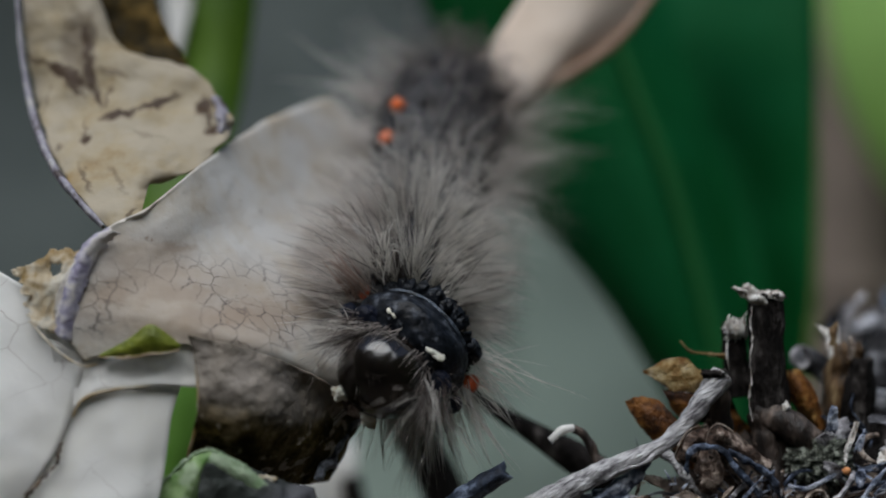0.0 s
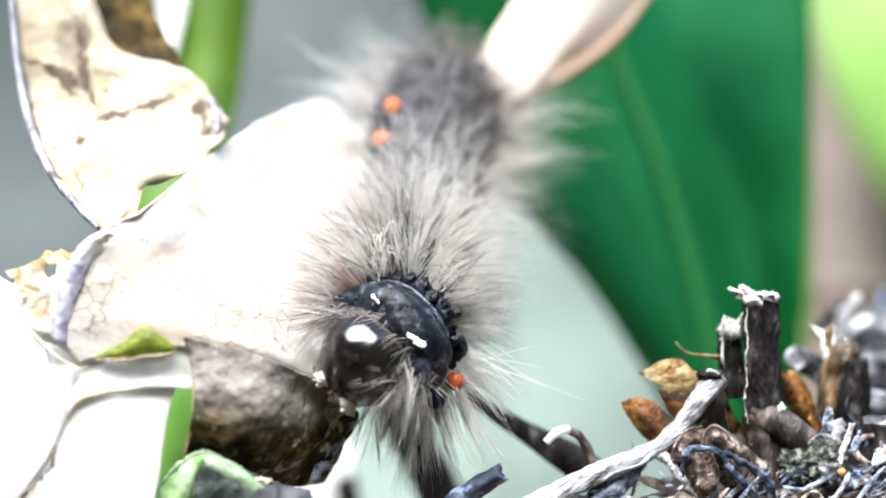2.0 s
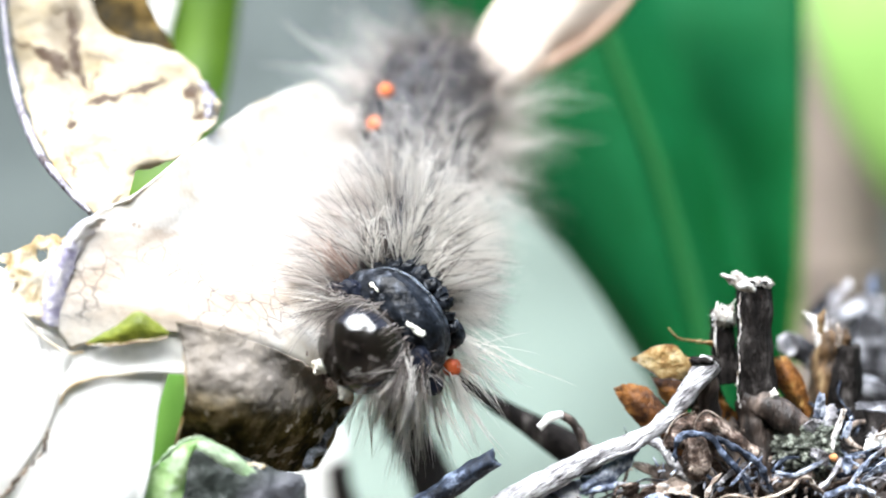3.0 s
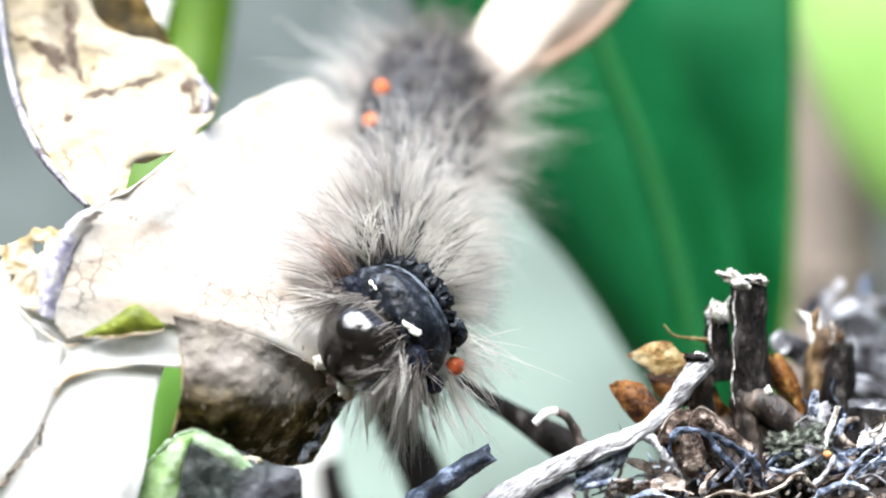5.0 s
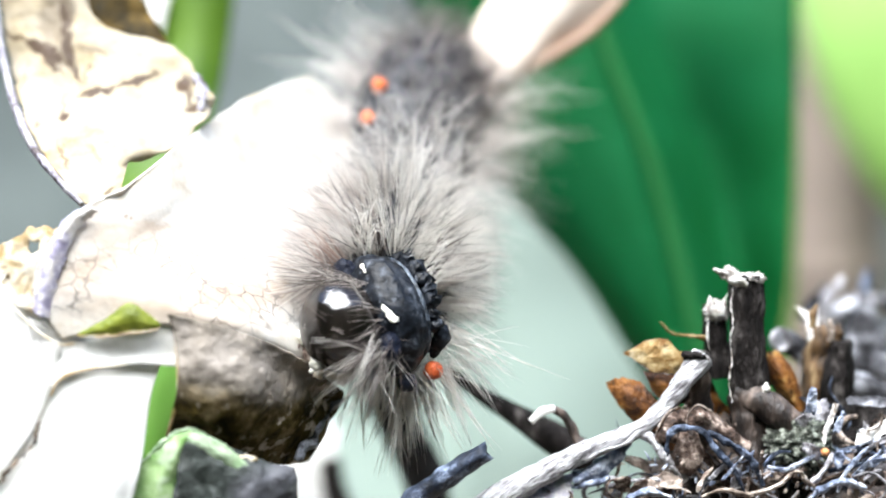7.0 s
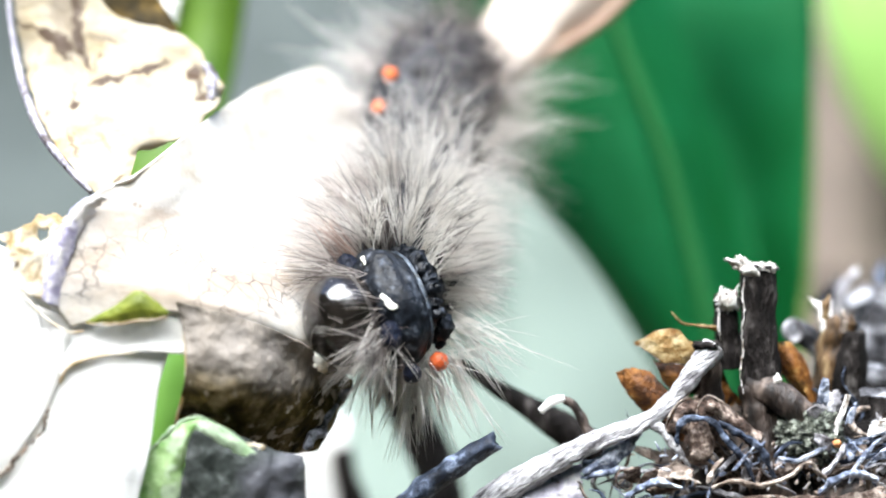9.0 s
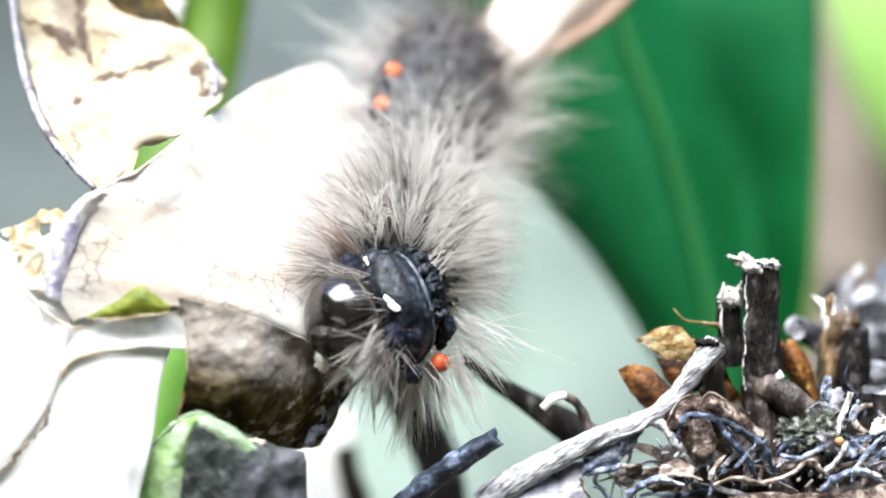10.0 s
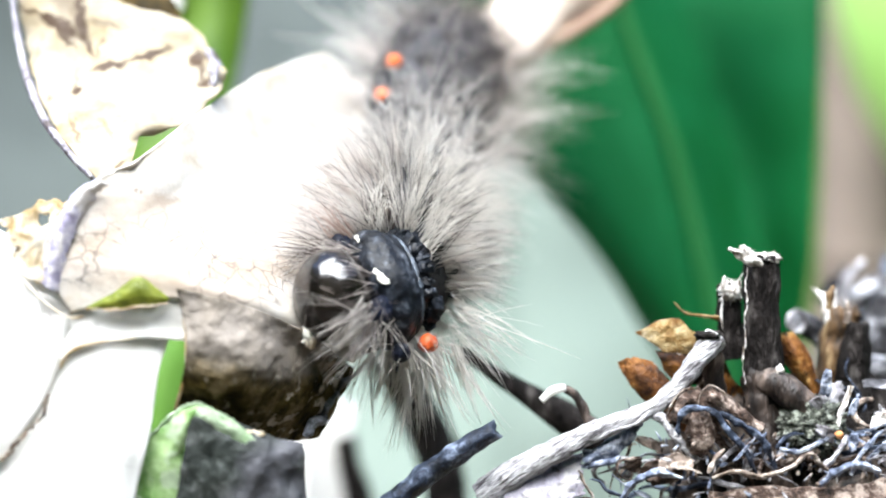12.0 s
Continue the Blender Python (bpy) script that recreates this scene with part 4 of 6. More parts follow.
# -------- the caterpillar --------
HEAD_ROWS = [
    (0, -0.855, 36.489, -2.805, (-0.555, -0.642, -0.529), (0.356, -0.758, 0.546)),
    (0.6, -0.945, 36.487, -2.836, (-0.559, -0.643, -0.524), (0.367, -0.758, 0.539)),
    (1.5, -1.008, 36.488, -2.708, (-0.581, -0.66, -0.476), (0.377, -0.736, 0.562)),
    (2, -1.181, 36.49, -2.477, (-0.625, -0.657, -0.422), (0.322, -0.709, 0.627)),
    (2.5, -1.118, 36.492, -2.494, (-0.625, -0.659, -0.419), (0.341, -0.713, 0.613)),
    (3.2, -1.004, 36.495, -2.547, (-0.611, -0.65, -0.452), (0.338, -0.73, 0.594)),
    (5, -0.867, 36.505, -2.619, (-0.694, -0.558, -0.456), (0.249, -0.78, 0.574)),
    (5.5, -0.773, 36.508, -2.902, (-0.717, -0.546, -0.433), (0.278, -0.794, 0.541)),
    (6, -0.792, 36.51, -3.083, (-0.737, -0.535, -0.412), (0.318, -0.813, 0.487)),
    (6.7, -1.031, 36.52, -2.514, (-0.807, -0.522, -0.276), (0.279, -0.75, 0.6)),
    (8.3, -1.332, 36.512, -2.34, (-0.893, -0.402, -0.204), (0.119, -0.646, 0.754)),
    (9, -1.315, 36.505, -2.552, (-0.866, -0.446, -0.226), (0.157, -0.671, 0.725)),
    (9.5, -1.293, 36.5, -2.607, (-0.857, -0.47, -0.212), (0.186, -0.665, 0.723)),
    (10, -1.317, 36.495, -2.692, (-0.852, -0.475, -0.22), (0.193, -0.675, 0.712)),
    (10.5, -1.416, 36.494, -2.707, (-0.845, -0.462, -0.269), (0.142, -0.679, 0.72)),
    (11, -1.342, 36.494, -2.802, (-0.831, -0.495, -0.253), (0.187, -0.677, 0.712)),
    (11.5, -1.437, 36.491, -2.732, (-0.838, -0.509, -0.197), (0.219, -0.644, 0.733)),
    (12, -1.613, 36.488, -2.338, (-0.859, -0.493, -0.138), (0.205, -0.577, 0.79)),
]


def head_pose(x, y, z, f, d):
    fy, dz = Vector(f).normalized(), Vector(d)
    dz = (dz - fy * dz.dot(fy)).normalized()
    rx = fy.cross(dz)
    m = Matrix(((rx.x, fy.x, dz.x), (rx.y, fy.y, dz.y), (rx.z, fy.z, dz.z))).to_4x4()
    return Matrix.Translation((x * 0.001, y * 0.001, z * 0.001)) @ m


BODY = [(-1.35, 38.2, -2.79), (-1.11, 40.5, -1.17), (-0.72, 43.5, 0.87), (-0.36, 46.5, 3.21), (0, 49, 5.3), (0.4, 51, 6.7), (0.7, 52.4, 7.6)]
BODY_R = [1.7, 2.1, 2.2, 2.3, 2.6, 2.4, 1.3]


def caterpillar():
    base = (-0.72, 43.5, 0.87)
    GLANDS = ((-1.8, 45.9, 5.71), (-2.2, 45, 4.3))
    t = thing("caterpillar", base, "black hairy caterpillar with orange glands, on the dead leaf", "caterpillar")
    n = 90
    c = spline(BODY, n)
    d, a, b = frame_along(c)
    rr = np.interp(np.linspace(0, 1, n), np.linspace(0, 1, 7), BODY_R)
    rr = rr * (1 + 0.07 * np.abs(np.sin(np.linspace(0, 11 * math.pi, n))))
    g = Geo()
    tube(g, c, rr, 28, n, 0.06, 1.2)
    part("body", g, SKIN, t, "charcoal segmented body")
    for p in GLANDS:
        part("gland", blob(Geo(), p, (0.29, 0.36, 0.29), 18, 12, 0.05), ORANGE, t, "round orange gland")
    # warts with their brushes of hair, ring by ring along the body
    pale, grey, dark = Geo(), Geo(), Geo()
    for ring in range(12):
        k = int(4 + ring * (n - 12) / 11)
        front = ring < 4
        for w in range(11):
            th = 2 * math.pi * (w + 0.5 * (ring % 2)) / 11
            out = math.cos(th) * a[k] + math.sin(th) * b[k]
            root = c[k] + out * rr[k] * 0.98
            part("wart", blob(Geo(), root, (0.28, 0.28, 0.28), 8, 6, 0.2, 2, ring + w), SKIN, t)
            if ring < 3:
                continue
            toward = -out[1]
            if min(np.linalg.norm(root - np.array(q)) for q in GLANDS) < 1.5:
                continue
            if ring < 6:
                # pale brushes that hide the skin of the middle segments
                tuft(pale, root, out - 0.15 * d[k], 26, 2.4, 0.9, 0.017, 0.5)
                tuft(grey, root, out - 0.1 * d[k], 14, 2.1, 0.9, 0.018, 0.5)
                continue
            if toward > 0.3:
                tuft(dark, root, out, 52, 1.1, 1.3, 0.022, 0.6)
                tuft(grey, root, out + 0.2 * d[k], 12, 1.8, 1.0, 0.018, 0.5)
                continue
            tuft(pale, root, out + 0.15 * d[k], 9, 3.4, 0.6, 0.017, 0.3, tuple(0.1 * out))
            tuft(dark, root, out + 0.15 * d[k], 16, 1.5, 0.9, 0.02, 0.4)
            tuft(grey, root, out + 0.15 * d[k], 20, 2.6, 0.6, 0.02, 0.3)
            tuft(pale, root, out + 0.1 * d[k], 3, 5.0, 0.35, 0.028, 0.1, (0, 0, 0))
    # the dense ruff round the front third
    for q in range(3300):
        k = int(2 + 25 * random.random() ** 1.3)
        th = random.uniform(0, 2 * math.pi)
        clump = round(th * 2.2) / 2.2
        th = th * 0.6 + clump * 0.4
        out = math.cos(th) * a[k] + math.sin(th) * b[k]
        if out[2] < -0.3 and random.random() < 0.5:
            continue
        root = c[k] + out * rr[k] * 0.97
        w = unit(out - 0.1 * d[k] + np.array([random.gauss(0, 0.2) for _ in range(3)]))
        l = random.uniform(1.9, 3.5) * (1 if out[2] > -0.2 else 0.85) * (0.66 if out[0] > 0.5 else 0.8 if out[0] > 0.25 else 1)
        side = out[0] * 0.9 + random.gauss(0, 0.45)
        g1 = pale if side > -0.4 or out[2] < -0.35 else grey
        if random.random() < 0.05 and out[2] > -0.2:
            g1 = dark
        hair(g1, root, w, l, random.uniform(0.010, 0.019), tuple(0.14 * unit(np.array([-w[2] * 0.3, -0.2, -0.6]))), 5, 0.07)
    for q in range(330):
        th = random.uniform(0, 2 * math.pi)
        k = random.randint(2, 14)
        out = math.cos(th) * a[k] + math.sin(th) * b[k]
        if out[2] < -0.3:
            continue
        hair(dark, c[k] + out * rr[k], unit(out - 0.25 * d[k] + np.array([random.gauss(0, 0.22) for _ in range(3)])), random.uniform(2.0, 3.6) * (0.75 if out[0] > 0.4 else 1), random.uniform(0.011, 0.02), (0, 0, -0.06), 5)
    # hairs of the ruff that cling together, browner over the near flank and paler over the far one
    for q in range(230):
        th = random.uniform(0, 2 * math.pi)
        k = random.randint(1, 20)
        out = math.cos(th) * a[k] + math.sin(th) * b[k]
        way = unit(out - 0.18 * d[k] + np.array([random.gauss(0, 0.2) for _ in range(3)]))
        brown = out[0] < -0.3 and out[2] > -0.3 and random.random() < 0.9 or random.random() < 0.12
        spike(grey if brown else pale, c[k] + out * rr[k] * 0.98, way, random.uniform(2.0, 3.3) * (0.7 if out[0] > 0.35 else 1), 6, 0.018, 0.16)
    # loose pale hairs that droop from the far flank
    for q in range(60):
        root = np.array((0.75, 37.4, -3.5)) + np.array([random.gauss(0, 0.25), random.gauss(0, 0.2), random.gauss(0, 0.5)])
        hair(pale, root, (0.8 + random.gauss(0, 0.2), random.gauss(-0.1, 0.2), -0.45 + random.gauss(0, 0.35)), random.uniform(1.3, 2.8), random.uniform(0.014, 0.024), (0, 0, -0.1), 5)
    rust = Geo()
    for q in range(16):
        root = np.array((-2.75, 37.3, -1.35)) + np.array([random.gauss(0, 0.22), random.gauss(0, 0.1), random.gauss(0, 0.22)])
        spike(rust, root, (-0.55 + random.gauss(0, 0.2), -0.3, 0.75 + random.gauss(0, 0.2)), random.uniform(1.0, 2.2), 4, 0.018, 0.08)
    # dark gap on the back with curled white hairs
    for q in range(60):
        root = np.array((-1.77, 37.6, -1.09)) + np.array([random.gauss(0, 0.22), 0, random.gauss(0, 0.1)])
        hair(dark, root, (random.gauss(0.02, 0.13), -0.35, 1), random.uniform(0.6, 1.9), 0.03, (0, 0, 0), 4)
    crest = Geo()
    for q in range(15):
        p = np.array((-1.74, 37, -1.07)) + np.array([random.gauss(0, 0.24), random.gauss(-0.35, 0.1), random.uniform(-0.1, 1.2)])
        e = random.choice((-1, 1)) * random.uniform(0.1, 0.3)
        tube(crest, [p, p + np.array([e * 0.3, -0.1, 0.5]), p + np.array([e, -0.15, 0.8]), p + np.array([e * 1.6, -0.15, 0.75])], [0.024, 0.022, 0.018, 0.008], 5, 12)
    tagged(part("crest", crest, HAIR_PALE, t, "short curled white hairs"), kind="stuff")
    # the beard that hangs below the chin
    for q in range(50):
        root = np.array((-0.6, 37.5, -4.58)) + np.array([random.gauss(0, 0.8), random.gauss(0, 0.4), random.gauss(0, 0.25)])
        w = (random.gauss(0, 0.3) + 0.3 * (root[0] + 0.7), random.gauss(-0.15, 0.2), -1)
        spike(pale if q % 9 else grey, root, w, random.uniform(1.5, 3.5), 6, 0.024, 0.13, (random.gauss(0, 0.08), 0, -0.04))
    for g, m, nm, lb in ((pale, HAIR_PALE, "pale_hair", "pale cream hair"), (grey, HAIR_GREY, "grey_hair", "grey-brown hair"), (dark, HAIR_DARK, "dark_hair", "sparse dark hair"), (rust, HAIR_RUST, "rust_brush", "rust-brown hair brush")):
        tagged(part(nm, g, m, t, lb), kind="stuff")
    # long single bristles to the side
    g = Geo()
    for p, w, l in (((1.38, 37, -3.61), (0.93, 0, -0.3), 3.6), ((1.2, 37, -3.42), (0.9, -0.1, -0.42), 2.6), ((1.03, 37.5, -2.18), (0.85, 0, 0.42), 2.0),
                    ((-0.45, 38, 1.69), (0.55, 0, 0.85), 1.5),
                    ((3.0, 46, 5.43), (0.98, 0, 0.1), 4.4), ((2.9, 46, 3.4), (0.99, 0, 0.09), 4.3), ((2.6, 46, 2.5), (1, 0, 0.0), 2.1), ((3.0, 46.4, 4.6), (0.96, 0, -0.2), 3.2)):
        hair(g, p, w, l, 0.022, (0, 0, -0.03), 6)
    part("bristles", g, HAIR_PALE, t, "long pale bristles")

    # front end: a shield with the head, moving as one
    s = part("thorax", blob(Geo(), (0, 0.08, -0.4), (2.03, 1.15, 1.8), 64, 44, 0.05, 2.8, 3), SHIELD, t, "slate black thorax shield", local=True)
    for x, name in ((0.84, 1), (-0.83, 2)):
        g = Geo()
        for dx, dy, r in (((-0.15, 0.08, 0.2), (0.15, 0.1, 0.2), (0.0, -0.1, 0.24)) if x < 0 else ((-0.26, 0.0, 0.11), (0.0, 0.03, 0.13), (0.24, 0.05, 0.1))):
            blob(g, (x + dx * 0.9, 0.53 + dy, 0.985 - 0.15 * dx * (1 if x > 0 else -1)), (r * 1.15, r, 0.06), 18, 12, 0.3, 2.5, name)
        part("ivory_spot", g, IVORY, s, "ivory white heart-shaped spot", local=True)
        k = 1 if x > 0 else -1
        part("red_wart", blob(Geo(), (k * 2.2, -0.7, -0.9), (0.31, 0.31, 0.31), 14, 10, 0.12, 2.5, name), RED, s, "brick red wart", local=True)
        g = blob(Geo(), (k * 1.52, 0.85, 0.2), (0.44, 0.36, 0.44), 24, 16, 0.2, 1.5, 3 + name)
        part("side_wart", g, NAVY, s, "navy black side wart", local=True)
        part("lower_wart", blob(Geo(), (k * 2.24, 0.25, -1.02), (0.3, 0.3, 0.34), 18, 12, 0.1, 2, 5 + name), NAVY, s, "black lower wart", local=True)
        g = Geo()
        tuft(g, (k * 1.65, 1.05, -0.1), (k * 0.55, 0.75, -0.6), 34, 2.4, 0.95, 0.017, 0.24, (0, 0.1, -0.15))
        g2 = Geo()
        tuft(g2, (k * 1.6, 1.05, 0.0), (k * 0.5, 0.85, -0.4), 26, 2.2, 1.0, 0.013, 0.24, (0, 0.1, -0.15))
        part("side_bristles", g2, HAIR_GREY, s, "grey-brown bristles", local=True)
        g3 = Geo()
        tuft(g3, (k * 1.55, 1.0, 0.15), (k * 0.45, 0.9, -0.25), 40, 2.1, 1.0, 0.015, 0.22)
        part("dark_bristles", g3, HAIR_DARK, s, "dark bristles", local=True)
        part("side_hair", g, HAIR_PALE, s, "pale hair brush", local=True)
        g4, g5, g6 = Geo(), Geo(), Geo()
        for q in range(36):
            spike((g4, g5, g6)[q % 3], (k * (1.3 + random.gauss(0, 0.1)), 1.25 + random.gauss(0, 0.1), 0.2 + random.gauss(0, 0.1)),
                  (k * (0.45 + random.gauss(0, 0.45)), 0.85, -0.3 + random.gauss(0, 0.5)), random.uniform(1.5, 2.5), 4, 0.014, 0.09, (0, 0, 0))
        tagged(part("face_fan", g4, HAIR_GREY, s, "grey-brown hair fan over the face", local=True), kind="stuff")
        tagged(part("dark_fan", g6, HAIR_DARK, s, "dark hair fan over the face", local=True), kind="stuff")
        tagged(part("pale_fan", g5, HAIR_PALE, s, "pale hair fan over the face", local=True), kind="stuff")
        g = Geo()
        tuft(g, (k * 1.7, -0.4, -1.2), (k * 0.8, 0.15, -0.8), 90, 2.3, 0.8, 0.019, 0.25)
        part("lower_hair", g, HAIR_PALE, s, "pale lower hair", local=True)
        g = Geo()
        tuft(g, (k * 2.15, -0.75, -0.75), (k * 0.9, -0.35, 0.35), 12, 1.2, 0.6, 0.012, 0.08)
        part("rust_hair", g, HAIR_RUST, s, "rust-coloured hair", local=True)
        part("leg", tube(Geo(), [(k * 0.9, 0.3, -1.0), (k * 1.15, 0.45, -1.6), (k * 0.95, 0.8, -2.1)], [0.3, 0.22, 0.06], 8, 12), CUTICLE, s, "short black leg", local=True)
    g = Geo()
    tube(g, [(1.74 * math.cos(radians(v)), -0.55, 1.54 * math.sin(radians(v)) - 0.4) for v in range(-40, 221, 20)],
         [0.03, 0.07, 0.08, 0.08, 0.08, 0.07, 0.03], 8, 80, 0.3, 3)
    part("shield_rim", g, SHIELD_RIM, s, "grey-blue rim", local=True)
    for q in range(15):
        th = math.pi * (q + 0.3 + 0.4 * random.random() - 1) / 13
        r = random.uniform(0.16, 0.32)
        g = blob(Geo(), (1.7 * math.cos(th), -0.9 + random.uniform(-0.14, 0.14), 1.48 * math.sin(th) - 0.4), (r, r * 1.1, r * 0.9), 12, 9, 0.7, 2, q)
        part("collar_wart", g, SHIELD, s, local=True)
    g = Geo()
    for q in range(14):
        hair(g, (random.uniform(-0.5, 0.5), -1.3, 0.9), (random.gauss(0, 0.3), random.gauss(-0.6, 0.3), 0.8), random.uniform(0.7, 1.5), 0.022, (0, 0.2, 0))
    part("crest_hair", g, HAIR_PALE, s, "short white crest hair", local=True)

    # short hairs of the neck that lean over the head
    g, g2 = Geo(), Geo()
    for q in range(150):
        th = random.uniform(-0.9, math.pi + 0.9)
        hair(g if q % 2 else g2, (1.45 * math.cos(th), 0.95 + random.gauss(0, 0.12), 1.4 * math.sin(th) - 0.4),
             (0.45 * math.cos(th) + random.gauss(0, 0.25), 1, 0.45 * math.sin(th) + random.gauss(0, 0.25)), random.uniform(0.6, 1.5), random.uniform(0.01, 0.018))
    tagged(part("neck_hair", g, HAIR_GREY, s, "grey-brown neck hair", local=True), kind="stuff")
    tagged(part("dark_neck_hair", g2, HAIR_DARK, s, "dark neck hair", local=True), kind="stuff")
    for k in (1, -1):
        part("antenna", tube(blob(Geo(), (k * 0.52, 2.55, -1.22), (0.24, 0.18, 0.24), 18, 14, 0.45, 2.5, 2), [(k * 0.52, 2.5, -1.3), (k * 0.56, 2.66, -1.44), (k * 0.58, 2.76, -1.52)], [0.15, 0.13, 0.07], 12, 14, 0.4, 3), IVORY, s, "stubby ivory antenna", local=True)
        part("antenna_base", blob(Geo(), (k * 0.7, 2.52, -1.46), (0.2, 0.16, 0.22), 18, 12, 0.5, 2.5), AMBER, s, "amber antenna base", local=True)
    part("mouth", blob(Geo(), (0, 2.3, -1.55), (0.55, 0.4, 0.4), 16, 10, 0.2, 2), HUSK, s, "brown mouthparts", local=True)

    def lobed(q):
        return 1 - 0.008 * math.exp(-(q[0] / 0.12) ** 2) * (0.4 + max(0, q[2]))
    part("neck", tube(Geo(), [(1.36 * math.cos(radians(v)), 1.18 - 0.12 * math.cos(radians(2 * v)), 1.42 * math.sin(radians(v)) - 0.38) for v in range(-30, 211, 20)],
                      [0.03, 0.06, 0.075, 0.075, 0.075, 0.06, 0.03], 10, 70, 0.4, 3), NECK, s, "brown-grey neck fold", local=True)
    h = part("head", blob(Geo(), (0, 1.62, -0.38), (1.45, 1.25, 1.5), 64, 44, 0.015, 2, 5, None, lobed), CUTICLE, s, "glossy black head capsule", local=True)
    return t, s


# -------- twigs and the dried flower head --------
def solo(name, g, mat, label, category, group=""):
    """A thing of one piece, with its origin at its middle."""
    c = np.mean(np.array(g.v), axis=0)
    for k, v in enumerate(g.v):
        g.v[k] = tuple(np.array(v) - c)
    ob = part(name, g, mat, None, label, local=True)
    ob.matrix_basis = Matrix.Translation(to_world(c))
    return tagged(ob, label, category, group)



def twigs():
    t = thing("dark_twig", (5.54, 41, -7.81), "charred dark twig behind the caterpillar's chin", "twig")
    part("shoot", tube(Geo(), [(0.86, 42, -5.10), (2.09, 41.8, -5.96), (3.09, 41.4, -6.50), (3.99, 41, -6.99), (4.92, 41, -7.57), (5.93, 41, -8.28)], [0.2, 0.26, 0.36, 0.48, 0.6, 0.6], 14, 40, 0.12, 1, 3, 4, 0.05), BARK, t)
    t = thing("forked_twig", (4.86, 38, -6.96), "small pale forked twig beside the silver branch", "twig")
    part("stem", tube(Geo(), [(5.16, 37.6, -7.12), (4.86, 37.6, -6.50), (4.56, 37.6, -6.03), (4.15, 37.5, -5.78)], [0.2, 0.17, 0.14, 0.1], 10, 36, 0.5, 3), BUD, t)
    part("peg", tube(Geo(), [(4.25, 37.45, -5.79), (3.85, 37.4, -5.88), (3.47, 37.35, -6.20)], [0.11, 0.15, 0.12], 9, 18, 0.2, 3), PALE, t, "white broken peg")
    t = thing("broken_stick", (-2.54, 36, -9.5), "broken blue-black stick with a pale cut end", "stick")
    part("stick", tube(Geo(), [(-3.42, 36, -11.44), (-0.83, 36, -8.94), (0.63, 36, -7.77), (1.87, 36, -7)], [0.5, 0.46, 0.44, 0.34], 14, 50, 0.3, 2, 4, 3, 0.12, 0.8, 0.25), FIBRE_DARK, t)
    t = thing("stalk_group", (-4, 48, -300), "dark dead stalks out of focus under the caterpillar", "stalks")
    for p in ([(-2.49, 54, -6.58), (-1.03, 54, -9.23), (0.29, 54, -12.66), (-1, 56, -300)], [(-4.91, 60, -11.88), (-4.60, 60, -13.29), (-3.99, 60, -15.34), (-4, 62, -300)]):
        part("stalk", tube(Geo(), p, [0.9, 1.2, 1.1, 1.6] if p[0][1] < 58 else [0.6, 0.9, 1.0, 1.4], 12, 40, 0.35, 0.6), BARK, t)


